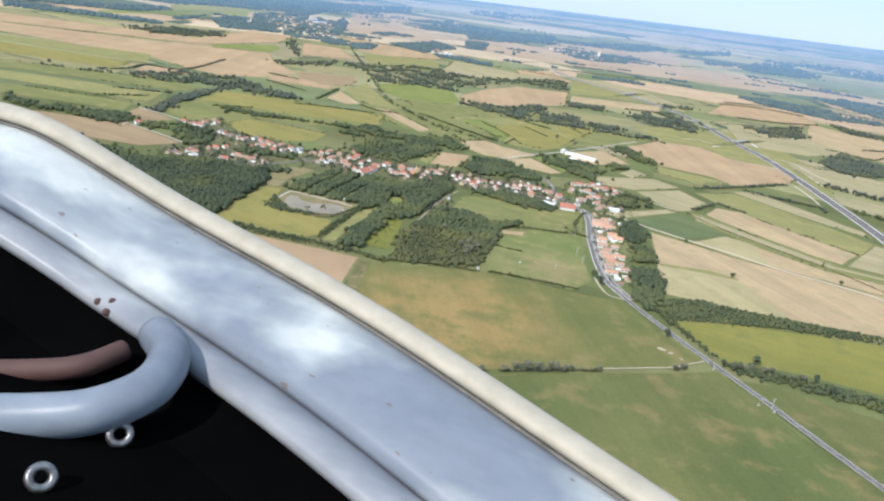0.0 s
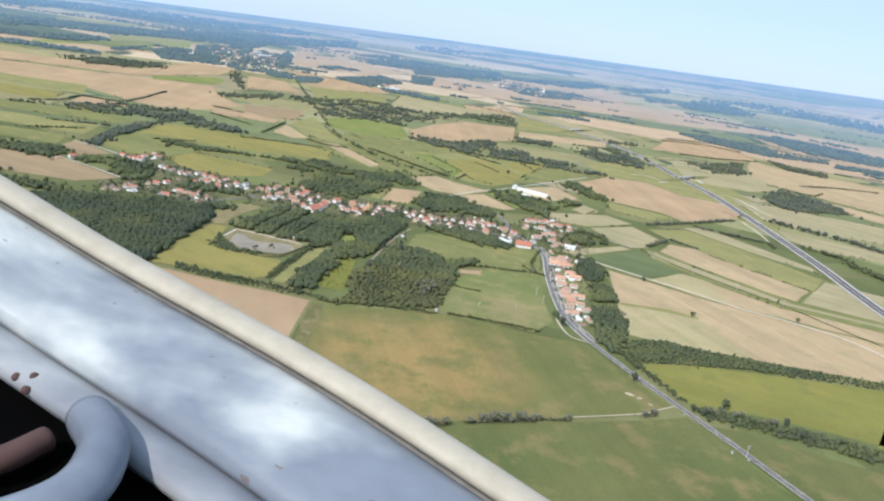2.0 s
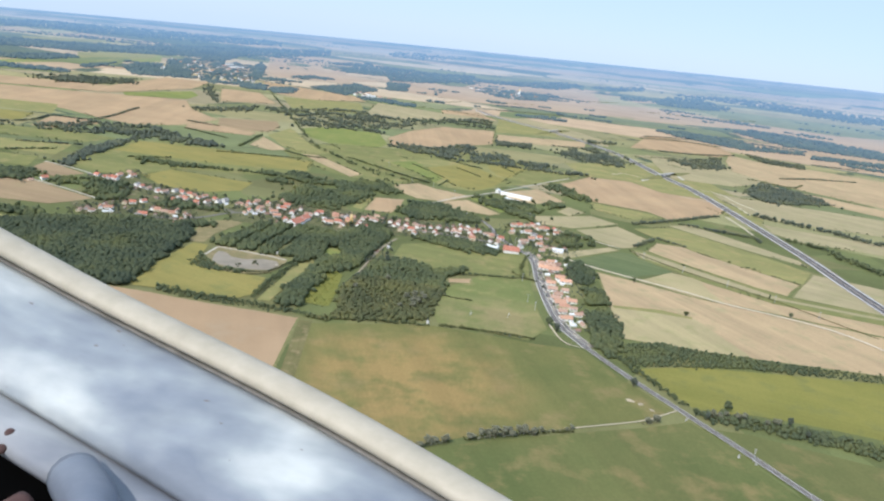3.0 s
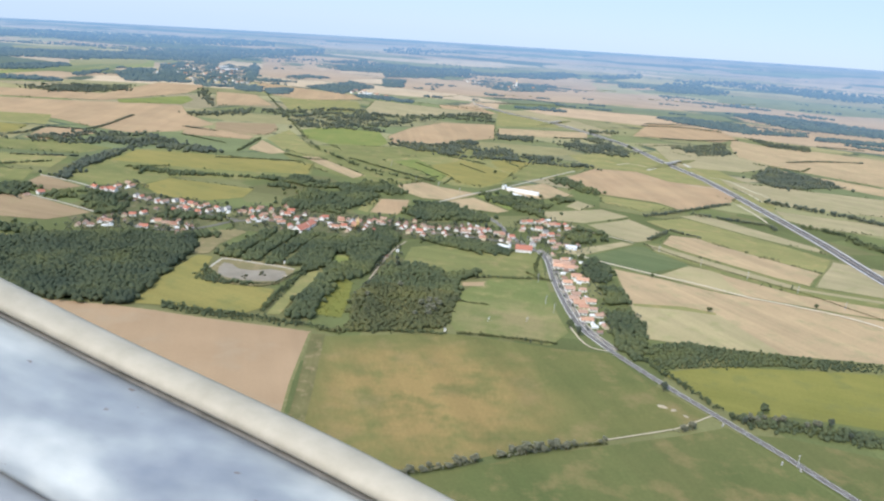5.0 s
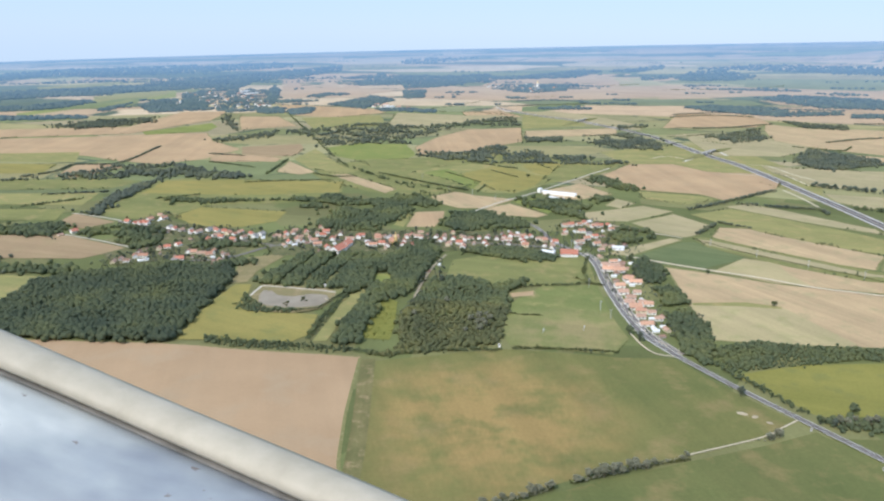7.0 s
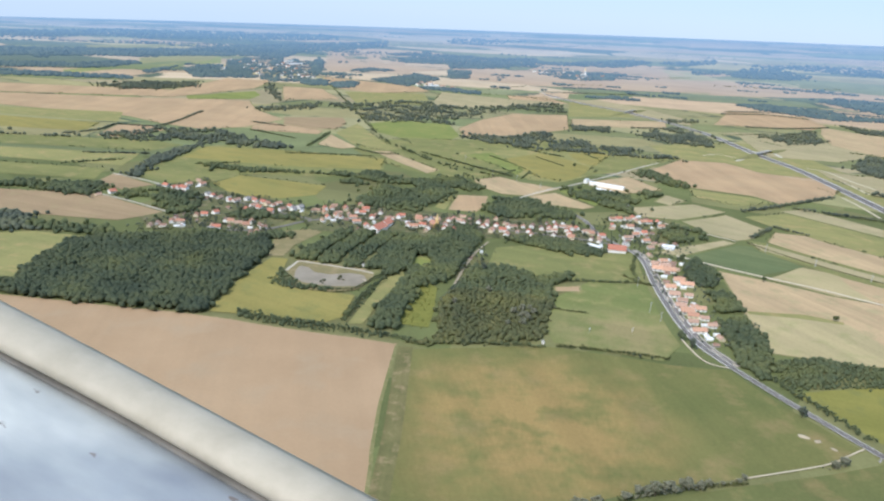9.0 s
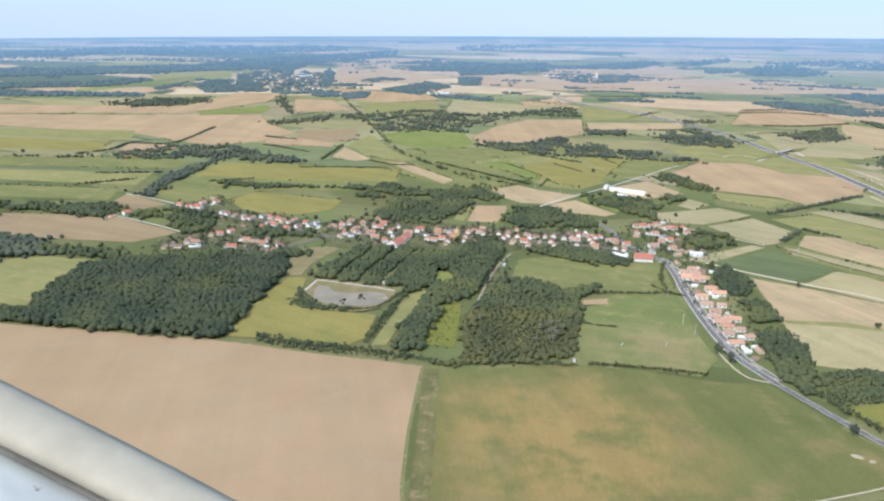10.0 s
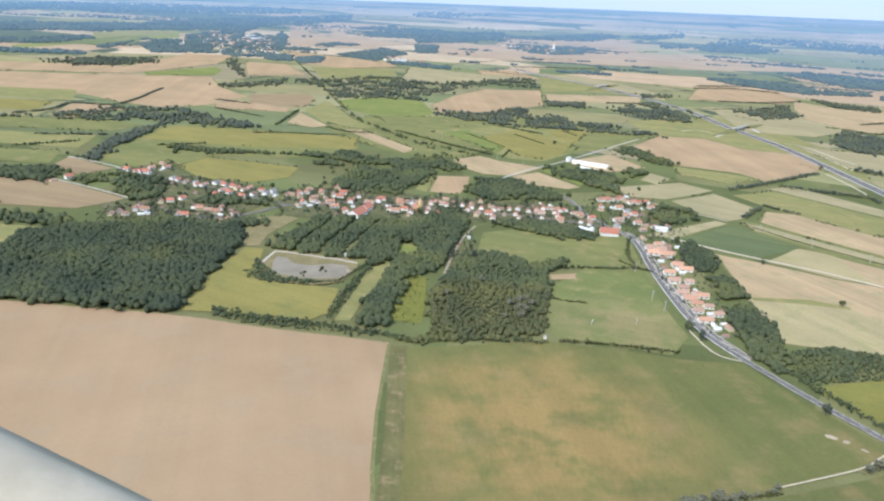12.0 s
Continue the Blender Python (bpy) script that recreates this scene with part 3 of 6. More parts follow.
# ---------------------------------------------------------------- land
tagged(disc_ring("ground", 0, 1500, 6, M_GROUND), "green and dry grassland under the fields", "ground", kind="structure")
tagged(disc_ring("ground", 1500, 2950, 8, M_FARM), "patchwork of distant farmland", "ground", kind="structure")
tagged(disc_ring("backdrop", 2950, 4795, 40, M_DISTANCE), "distant fields and woods with blue haze painted in", "backdrop", kind="structure")

# fields, the larger ones first
field("far_tan", [(-1019, 4245), (-727, 4444), (-620, 4277), (-543, 3958), (-330, 3857), (-549, 3620), (-668, 3690), (-779, 3462), (-881, 3674)])
field("far_straw", [(557, 4660), (839, 4635), (1218, 4537), (1211, 4502), (925, 4540), (569, 4598)])
field("far_pale", [(1221, 4554), (1580, 4451), (1852, 4331), (1847, 4315), (1511, 4427), (1214, 4522)])
field("far_pale", [(-2214, 3883), (-2074, 4059), (-1985, 4059), (-2087, 3806)])
field("far_olive", [(-2081, 3694), (-1916, 3855), (-1677, 4104), (-1671, 4015), (-1887, 3739), (-2039, 3617)])
field("far_lime", [(-1651, 3416), (-1405, 3701), (-1309, 3445), (-1411, 3213), (-1468, 2987), (-1551, 2602), (-1616, 2712), (-1549, 3108)])
field("far_straw", [(-784, 4676), (-518, 4726), (-176, 4747), (-242, 4711), (-578, 4661), (-776, 4632)])
field("far_tan", [(163, 4303), (382, 4277), (799, 4350), (813, 4068), (440, 3910), (68, 4104)])
field("far_pale", [(799, 4350), (946, 4292), (1066, 4135), (1429, 4049), (1390, 3926), (994, 3949), (813, 4068)])
field("soil", [(-103, 653), (-294, 676), (-549, 681), (-657, 690), (-321, 322), (-84, 356), (-93, 470), (-95, 481), (-100, 545), (-102, 608)])
field("meadow", [(-94, 643), (26, 677), (86, 670), (133, 662), (181, 662), (212, 599), (243, 549), (208, 523), (146, 496), (98, 481), (56, 460), (3, 432), (-17, 411), (-46, 363), (-64, 361), (-88, 492)])
field("lower", [(-46, 363), (-40, 405), (-12, 420), (29, 438), (97, 469), (209, 513), (252, 533), (275, 494), (295, 451), (337, 380), (320, 340), (-9, 300)])
field("ripe", [(223, 629), (296, 654), (555, 676), (513, 688), (417, 536), (458, 538), (317, 561), (277, 555), (262, 561), (244, 594)])
field("lower", [(258, 524), (297, 524), (396, 493), (443, 472), (379, 360), (320, 372), (302, 445)])
field("straw", [(246, 947), (295, 924), (361, 885), (642, 799), (564, 768), (513, 688), (565, 691), (351, 697), (258, 704), (231, 708), (232, 771), (240, 857)])
field("hay", [(236, 812), (300, 812), (337, 800), (366, 703), (352, 699), (259, 706), (233, 710), (233, 771)])
field("olive", [(240, 814), (301, 819), (335, 806), (333, 799), (290, 806), (241, 806)])
field("straw", [(300, 930), (360, 993), (412, 966), (677, 849), (644, 803), (362, 888)])
field("hay", [(300, 932), (358, 991), (396, 972), (392, 925), (400, 877), (362, 890)])
field("maize", [(213, 990), (302, 1072), (318, 1071), (364, 994), (293, 943), (240, 971)])
field("pale", [(176, 1001), (214, 998), (304, 1082), (290, 1093), (221, 1040)])
field("pale", [(252, 1184), (335, 1250), (372, 1175), (338, 1114), (312, 1097), (279, 1123)])
field("pale", [(182, 1247), (299, 1309), (339, 1268), (248, 1191), (193, 1192)])
field("pale", [(234, 1309), (264, 1366), (291, 1329), (255, 1285)])
field("pale", [(190, 3000), (330, 3010), (470, 2830), (570, 2560), (540, 2400), (400, 2560), (250, 2780)])
field("pale", [(590, 2290), (700, 2340), (900, 2250), (990, 2060), (870, 1990), (720, 2080)])
field("tan", [(-20, 2950), (120, 2990), (200, 2800), (100, 2720), (-10, 2760)])
field("olive", [(331, 1936), (583, 2114), (698, 2024), (733, 1592), (641, 1389), (584, 1536), (359, 1740)])
field("tan", [(271, 1592), (368, 1753), (468, 1761), (520, 1664), (626, 1642), (619, 1523), (590, 1475), (456, 1364), (428, 1416), (337, 1444), (292, 1470)])
field("olive", [(319, 1437), (424, 1400), (447, 1370), (372, 1321), (312, 1374)])
field("pale", [(439, 1310), (489, 1339), (575, 1227), (620, 1164), (619, 1125), (554, 1178), (482, 1258)])
field("olive", [(363, 1247), (445, 1294), (551, 1170), (607, 1092), (561, 1017), (502, 1055), (437, 1127), (388, 1198)])
field("straw", [(381, 1160), (425, 1156), (438, 1131), (554, 1010), (509, 947), (424, 999), (352, 1102)])
field("green", [(322, 1103), (350, 1095), (505, 940), (707, 892), (675, 847), (473, 901), (402, 958), (326, 1052)])
field("pale", [(323, 1091), (346, 1082), (497, 931), (698, 880), (691, 869), (482, 921), (409, 977), (331, 1056)])
field("pale", [(606, 1083), (787, 1006), (703, 887), (515, 944)])
field("pale", [(667, 1759), (745, 1723), (1228, 1633), (1092, 1440), (688, 1495), (679, 1529), (655, 1654)])
field("pale", [(663, 1436), (1018, 1335), (969, 1264), (680, 1309), (653, 1364)])
field("tan", [(805, 2970), (1057, 2935), (1039, 2654), (935, 2525), (625, 2482)])
field("far_tan", [(881, 3579), (1027, 4095), (1164, 4049), (1711, 3806), (2501, 3466), (2307, 3517), (2096, 3173), (2322, 3198), (1593, 3524), (1416, 3676)])
field("straw", [(1010, 2637), (1108, 2490), (1242, 2499), (1701, 2306), (1281, 1708), (963, 2005), (916, 2072), (869, 2195), (930, 2432)])
field("pale", [(650, 2365), (704, 2113), (826, 2124), (893, 2016), (771, 1895), (602, 1900), (619, 2121)])
field("straw", [(892, 2007), (1264, 1685), (1203, 1597), (888, 1838)])
field("straw", [(-70, 1365), (-25, 1410), (8, 1380), (80, 1347), (29, 1271), (-20, 1271), (-62, 1317)])
field("straw", [(24, 1269), (69, 1313), (127, 1229), (107, 1210), (47, 1222)])
field("lime", [(75, 1330), (112, 1359), (146, 1278), (128, 1237)])
field("tan", [(-98, 1136), (-90, 1237), (-41, 1246), (-43, 1190), (-55, 1136)])
field("olive", [(-118, 1145), (-105, 1240), (-90, 1237), (-102, 1135)])
field("straw", [(132, 1418), (219, 1509), (265, 1406), (199, 1352), (143, 1360)])
field("green", [(-330, 1580), (-300, 1720), (-200, 1760), (-60, 1830), (120, 1900), (263, 1820), (200, 1650), (49, 1560), (-60, 1375), (-150, 1380), (-188, 1400), (-293, 1507)])
field("straw", [(-290, 1568), (-255, 1581), (-137, 1426), (-156, 1387)])
field("olive", [(-129, 1620), (4, 1723), (136, 1746), (273, 1787), (350, 1768), (245, 1581), (168, 1518), (82, 1399), (29, 1404), (-40, 1523)])
field("yellow", [(-18, 1600), (56, 1693), (93, 1673), (166, 1560), (149, 1504), (83, 1409), (40, 1436)])
field("lime", [(-98, 1606), (-45, 1660), (20, 1499), (7, 1434), (-34, 1519)])
field("yellow", [(121, 1724), (202, 1754), (240, 1681), (172, 1563), (135, 1627)])
field("green", [(215, 1744), (346, 1743), (273, 1606), (180, 1523), (124, 1471)])
field("lime", [(-366, 1949), (-305, 2046), (-166, 2036), (-129, 1856), (-145, 1792), (-262, 1766), (-318, 1820)])
field("green", [(-261, 1757), (-51, 1823), (-47, 1698), (-191, 1627)])
field("pale", [(-264, 2888), (-7, 2814), (140, 2825), (133, 2668), (-4, 2586), (-199, 2397), (-260, 2468)])
field("tan", [(-90, 2181), (-2, 2377), (170, 2445), (151, 2118), (2, 1928), (-123, 1860), (-139, 1974)])
field("olive", [(-409, 1769), (-390, 1935), (-290, 1698), (-237, 1605), (-282, 1583), (-340, 1631)])
field("straw", [(-408, 1597), (-413, 1739), (-326, 1599), (-350, 1565)])
field("brown", [(-584, 1952), (-445, 2018), (-415, 1919), (-419, 1812), (-529, 1768)])
field("tan", [(-637, 1871), (-439, 1781), (-438, 1724), (-590, 1713)])
field("tan", [(-1455, 1824), (-1560, 1957), (-1031, 2121), (-901, 2193), (-763, 2220), (-689, 2049), (-572, 1913), (-615, 1747), (-690, 1673), (-794, 1708), (-906, 1775)])
field("lime", [(-959, 2232), (-833, 2477), (-783, 2381), (-777, 2260), (-921, 2161)])
field("olive", [(-1390, 1738), (-946, 1830), (-884, 1682), (-1345, 1676)])
field("yellow", [(-1320, 1646), (-909, 1657), (-883, 1543), (-1220, 1505)])
field("tan", [(-838, 1503), (-865, 1645), (-817, 1674), (-744, 1624), (-789, 1498)])
field("green", [(-1150, 1406), (-732, 1497), (-644, 1476), (-672, 1393), (-1100, 1339)])
field("olive", [(-1080, 1305), (-676, 1359), (-654, 1253), (-1030, 1238)])
field("green", [(-615, 1194), (-614, 1282), (-609, 1473), (-566, 1509), (-449, 1502), (-245, 1509), (-236, 1390), (-317, 1291), (-446, 1264), (-475, 1189), (-526, 1160)])
field("yellow", [(-598, 1358), (-599, 1477), (-448, 1496), (-249, 1494), (-241, 1388), (-404, 1351), (-529, 1354)])
field("yellow", [(-472, 1181), (-451, 1251), (-301, 1225), (-302, 1159), (-344, 1120), (-413, 1119)])
field("brown", [(-787, 1038), (-588, 1059), (-464, 993), (-503, 942), (-712, 935)])
field("brown", [(-633, 1127), (-636, 1190), (-547, 1139), (-574, 1095)])
field("green", [(-1000, 1196), (-666, 1222), (-643, 1145), (-945, 1121)])
field("tan", [(-803, 2685), (-666, 2695), (-545, 2427), (-691, 2311)])
field("tan", [(-787, 3185), (-366, 3021), (-306, 2876), (-482, 2678), (-616, 2740)])
field("olive", [(-578, 2660), (-315, 2777), (-260, 2468), (-473, 2343)])
field("olive", [(-658, 822), (-570, 870), (-487, 868), (-490, 804), (-498, 746), (-480, 710), (-567, 704)])
field("yellow", [(-286, 684), (-285, 787), (-275, 852), (-256, 851), (-245, 771), (-208, 763), (-161, 757), (-161, 700), (-173, 684), (-230, 686)])
field("olive", [(-153, 686), (-142, 811), (-125, 843), (-119, 825), (-135, 733), (-140, 688)])
field("rank", [(-107, 794), (-96, 814), (-82, 800), (-79, 735), (-80, 693), (-116, 698), (-112, 735)])
field("lime", [(-117, 864), (-117, 899), (-98, 899), (-95, 869)])
field("dry", [(-282, 854), (-299, 953), (-262, 976), (-245, 967), (-263, 902), (-264, 859)])
field("green", [(-35, 854), (-24, 963), (11, 983), (108, 972), (153, 995), (146, 877), (82, 863), (8, 859)])
field("lawn", [(41, 802), (82, 863), (147, 869), (145, 778), (150, 706), (127, 667), (34, 686), (28, 712)])
field("tan", [(43, 836), (71, 846), (70, 828), (42, 820)])
field("far_tan", [(-323, 4103), (-21, 4056), (570, 4032), (1019, 4059), (927, 3663), (509, 3553), (114, 3459), (-275, 3542)])
field("far_green", [(225, 3183), (495, 3449), (493, 3254), (278, 2971), (212, 2986)])
field("olive", [(206, 2874), (387, 2636), (391, 2527), (168, 2414)])
field("straw", [(174, 2360), (473, 2461), (442, 2284), (164, 2196)])
field("far_olive", [(-1666, 3396), (-1439, 3791), (-1390, 3522), (-1455, 3007)])
field("far_green", [(-2026, 2751), (-1547, 3150), (-1454, 3552), (-1332, 2981), (-1919, 2602)])
field("tan", [(-1720, 2159), (-1050, 2343), (-1054, 2825), (-895, 2853), (-861, 2560), (-978, 2181), (-1580, 1967)])
field("garden", [(-287, 1019), (-278, 1073), (-260, 1101), (-217, 1134), (-148, 1120), (-50, 1112), (6, 1112), (62, 1121), (106, 1080), (116, 1008), (55, 1018), (-18, 1009), (-54, 999), (-118, 983), (-158, 962), (-203, 976), (-260, 971)])
field("garden", [(-535, 1128), (-509, 1180), (-417, 1124), (-326, 1102), (-296, 1037), (-308, 985), (-336, 936), (-371, 917), (-449, 916), (-486, 964), (-452, 1023), (-501, 1063)])


STRIP = smooth_line([(-95, 648), (-91, 590), (-86, 521), (-84, 480), (-83, 450), (-77, 352)], 8.0)
tagged(band("ground", STRIP, -6.5, 6.5, FIELD["rough"], 0.16), "rough ungrazed grass strip between two fields", "grass strip", kind="structure")


# ---------------------------------------------------------------- roads and tracks
STREETS = []
M_SOIL = plain("dry_verge", (0.34, 0.28, 0.19), (0.42, 0.35, 0.24), 0.06, 0.95)


def main_road(width, line):
    s = smooth_line(line)
    STREETS.append(s)
    r = tagged(band("road", s, -width / 2, width / 2, M_ASPHALT, 0.76), "two-lane grey asphalt road with white edge lines", "road", kind="structure")
    for side in (-1, 1):
        a, b = side * (width / 2 - 0.7), side * (width / 2 - 0.45)
        band("edge_line", s, min(a, b), max(a, b), M_LINE, 0.78, r)
        a, b = side * width / 2, side * (width / 2 + 0.35)
        band("shoulder", s, min(a, b), max(a, b), M_SHOULDER, 0.74, r)
    band("centre_line", smooth_line(line, 3.0), -0.12, 0.12, M_LINE, 0.78, r, dash=(6, 6))


def village_strip(line):
    """The wide paved strip between the road and the house fronts, with a pale kerb on the other side and grass islands."""
    s = smooth_line(line, 7.0)
    r = tagged(band("pavement", s, 3.0, 9.5, M_ASPHALT, 0.72), "wide grey asphalt strip before the row of houses", "pavement", kind="structure")
    band("kerb", s, -4.0, -3.5, M_VERGE, 0.77, r)
    band("kerb", s, 3.3, 3.6, M_VERGE, 0.775, r)
    band("footpath", s, 8.3, 9.3, M_SHOULDER, 0.75, r)
    band("island", s, 4.8, 6.0, M_TRACK, 0.76, r, dash=(10, 18))


def street_road(width, line):
    s = smooth_line(line)
    STREETS.append(s)
    tagged(band("road", s, -width / 2, width / 2, M_ASPHALT, 0.66), "narrow asphalt village street between houses", "street", kind="structure")


def lane_road(width, line):
    tagged(band("road", smooth_line(line), -width / 2, width / 2, M_SHOULDER, 0.68), "pale worn lane leading out of the village", "lane", kind="structure")


def track_road(width, line):
    tagged(band("road", smooth_line(line), -width / 2, width / 2, M_TRACK, 0.67), "pale dusty farm track", "track", kind="structure")


def motor_road(width, line):
    s = smooth_line(line, 40)
    r = tagged(band("road", s, -width / 2, width / 2, M_SOIL, 0.70), "dual carriageway motorway between dry brown verges", "motorway", kind="structure")
    for side in (-1, 1):
        for name, a, b, stuff, lift in (("carriageway", 1.0, 8.2, M_MOTOR, 0.73), ("verge", 8.7, 10.8, M_LINE, 0.75)):
            band(name, s, min(side * a, side * b), max(side * a, side * b), stuff, lift, r)
    band("median", s, -0.5, 0.5, M_SHOULDER, 0.74, r)


main_road(6.2, [(347, 376), (318, 427), (301, 458), (282, 494), (254, 542), (215, 610), (180, 680), (166, 720), (159, 776), (156, 872), (158, 942), (154, 987), (135, 1024), (115, 1070), (103, 1136), (83, 1178), (56, 1212), (28, 1228)])
village_strip([(186, 668), (180, 682), (167, 718), (160, 776), (157, 872), (159, 942), (155, 985), (148, 1002)])
street_road(6, [(135, 1021), (92, 1035), (11, 1048), (-70, 1054), (-152, 1055), (-216, 1047), (-273, 1016), (-295, 984), (-322, 952), (-362, 940)])
street_road(5, [(-274, 1022), (-311, 1037), (-380, 1073), (-448, 1098), (-522, 1131), (-545, 1144)])
lane_road(3.8, [(-9, 1223), (59, 1329), (126, 1416), (263, 1622), (311, 1691)])
track_road(1.2, [(245, 550), (225, 535), (208, 523), (146, 496)])
track_road(4, [(210, 1171), (240, 1145), (270, 1120), (307, 1092)])
track_road(4.6, [(206, 996), (245, 967), (299, 935), (351, 907), (400, 873), (449, 854), (494, 832), (524, 808), (543, 779), (562, 742)])
lane_road(3.0, [(-243, 846), (-224, 844), (-195, 838), (-174, 834), (-154, 827)])
lane_road(2.6, [(-243, 846), (-247, 812)])
for way in LANES:
    lane_road(3.2, way)
track_road(4, [(600, 1463), (604, 1392), (601, 1313)])
track_road(4, [(671, 1629), (671, 1515)])
track_road(4, [(439, 1841), (483, 1878), (516, 1844)])
track_road(4, [(557, 1640), (610, 1623)])
tagged(band("road", smooth_line(RIDES[0][:4]), -1.3, 1.3, M_SOIL, 0.67), "dusty path between the trees", "path", kind="structure")
track_road(1.8, [(154, 722), (159, 691), (167, 672), (182, 666)])
motor_road(27, [(636, 782), (636, 925), (637, 1050), (641, 1170), (638, 1329), (629, 1583), (616, 1766), (586, 1917), (554, 2183), (519, 2328), (446, 2517), (372, 2676), (284, 2794), (208, 2918), (128, 3102)])
lane_road(8, [(505, 1800), (587, 1918), (634, 1984), (638, 1899)])
lane_road(6, [(66, 3312), (108, 3237), (139, 3040), (167, 2950)])
track_road(4, [(642, 1763), (677, 1749), (693, 1638), (709, 1573)])

# ---------------------------------------------------------------- pond
WATER = [(-233, 793), (-237, 812), (-237, 831), (-227, 828), (-216, 814), (-199, 811), (-180, 821), (-163, 818), (-157, 803), (-165, 784), (-183, 778), (-201, 777), (-221, 781)]
BANK = [(-249, 810), (-244, 849), (-230, 851), (-164, 839), (-153, 827), (-153, 800), (-158, 784), (-164, 771), (-190, 760), (-225, 762), (-239, 780)]
tagged(patch("ground", wobble(BANK, 12, 0.4), FIELD["dry"], 0.60), "dry grassy bank round the fish pond", "bank", kind="structure")
tagged(patch("water", wobble(WATER, 9, 0.6), M_WATER, 0.64), "shallow grey fish pond, still and muddy", "pond", kind="structure")

# ---------------------------------------------------------------- woods and hedges
wood("bush", [(-108, 790), (-96, 812), (-84, 799), (-80, 735), (-81, 695), (-112, 698), (-110, 735)], "low rank yellow-green growth", 0.5, 1.6)
wood("deep", [(-498, 746), (-505, 841), (-475, 871), (-419, 897), (-340, 906), (-301, 916), (-288, 853), (-288, 795), (-288, 686), (-297, 678), (-549, 681), (-560, 695), (-478, 710)])
wood("dark", [(-733, 920), (-611, 935), (-572, 874), (-665, 831)])
wood("mid", [(-589, 901), (-495, 909), (-466, 873), (-568, 877)])
wood("mid", [(-252, 862), (-231, 971), (-146, 980), (-130, 980), (-148, 851), (-164, 839), (-244, 855)], "plantation of young broadleaved trees in rows", 6, 10, (0.145, 0.989, 26.7))
wood("mid", [(-112, 964), (-91, 1008), (-64, 1051), (-43, 1007), (-57, 909), (-70, 828), (-88, 813), (-97, 813), (-106, 739), (-110, 694), (-116, 683), (-132, 682), (-126, 765), (-117, 835), (-112, 855), (-92, 864)])
wood("mid", [(-62, 800), (-56, 868), (-15, 889), (13, 871), (39, 845), (36, 790), (-10, 800)], "dense young wood of broadleaved trees", 4.5, 8)
wood("scrub", [(-71, 671), (-76, 770), (-62, 802), (-10, 802), (36, 792), (35, 762), (23, 691), (-28, 669), (-91, 656)], "uneven scrub wood of shrubs and small trees", 2.4, 5.5)
wood("mid", [(202, 941), (227, 986), (240, 929), (226, 878), (202, 883)], "belt of mixed trees behind the row of houses", 5, 9)
wood("mid", [(214, 859), (236, 856), (233, 807), (207, 799)], "belt of mixed trees behind the row of houses", 5, 9)
wood("mid", [(203, 770), (233, 794), (231, 699), (206, 644), (193, 677), (198, 721)], "belt of mixed trees behind the row of houses", 5, 9)
wood("mid", [(228, 687), (269, 702), (295, 697), (349, 693), (563, 688), (554, 675), (337, 663), (222, 634)], "low scrub along a ditch", 2.2, 3.6)
wood("mid", [(226, 684), (262, 698), (285, 694), (270, 655), (226, 640)], "small trees at the end of a ditch", 3, 5.5)
wood("thin", [(205, 1090), (245, 1171), (276, 1109), (224, 1056), (194, 1047)])
wood("mid", [(-234, 1176), (-190, 1302), (-97, 1380), (-51, 1297), (-97, 1261), (-116, 1173), (-159, 1101), (-221, 1109)])
wood("mid", [(-28, 1119), (-23, 1210), (28, 1228), (74, 1179), (95, 1156), (63, 1131), (2, 1111)])
wood("thin", [(97, 1378), (89, 1311), (151, 1229), (180, 1195), (206, 1290), (256, 1354), (218, 1373), (197, 1332), (142, 1350)])
wood("mid", [(229, 1543), (271, 1592), (327, 1451), (299, 1419)])
wood("thin", [(-270, 1300), (-393, 1312), (-446, 1264), (-548, 1300), (-493, 1313), (-368, 1296), (-242, 1365), (-196, 1340), (-222, 1256), (-297, 1250)])
wood("dark", [(-612, 1181), (-636, 1317), (-628, 1521), (-613, 1500), (-606, 1296), (-589, 1167)])
wood("thin", [(-1069, 1428), (-831, 1491), (-763, 1640), (-664, 1670), (-569, 1617), (-469, 1558), (-463, 1502), (-568, 1515), (-643, 1529), (-744, 1476)])
wood("thin", [(-565, 2290), (-492, 2346), (-304, 2524), (-183, 2424), (-60, 2529), (159, 2800), (162, 2471), (-4, 2518), (-73, 2374), (-160, 2137), (-167, 2047), (-302, 2024), (-380, 1999), (-470, 2204)])
wood("thin", [(-129, 1847), (-111, 1886), (-11, 1891), (77, 2021), (147, 1927), (228, 1876), (352, 1777), (356, 1740), (266, 1737), (136, 1746), (31, 1736), (-50, 1779)])
wood("dark", [(332, 2107), (466, 2323), (525, 2124), (499, 1992), (392, 2005)])
wood("dark", [(699, 2260), (918, 2476), (863, 2224), (747, 2125)])
wood("dark", [(799, 1875), (884, 1995), (979, 1853), (965, 1778), (796, 1691), (762, 1764)])
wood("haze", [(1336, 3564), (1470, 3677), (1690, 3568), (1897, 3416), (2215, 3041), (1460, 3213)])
wood("haze", [(898, 3238), (1039, 3310), (1273, 3218), (1243, 2965), (1474, 3087), (1426, 2958), (1140, 2868), (942, 3063)])
wood("dark", [(1094, 2745), (1166, 2627), (1264, 2587), (1203, 2454), (1081, 2514)])
wood("haze", [(1472, 2985), (2142, 2935), (2062, 2819), (1409, 2852)])
wood("dark", [(162, 2171), (272, 2211), (255, 2131), (158, 2099)])
wood("dark", [(485, 2526), (590, 2562), (568, 2476), (470, 2445)])
wood("dark", [(-701, 2083), (-580, 2280), (-550, 2162), (-678, 2016)])
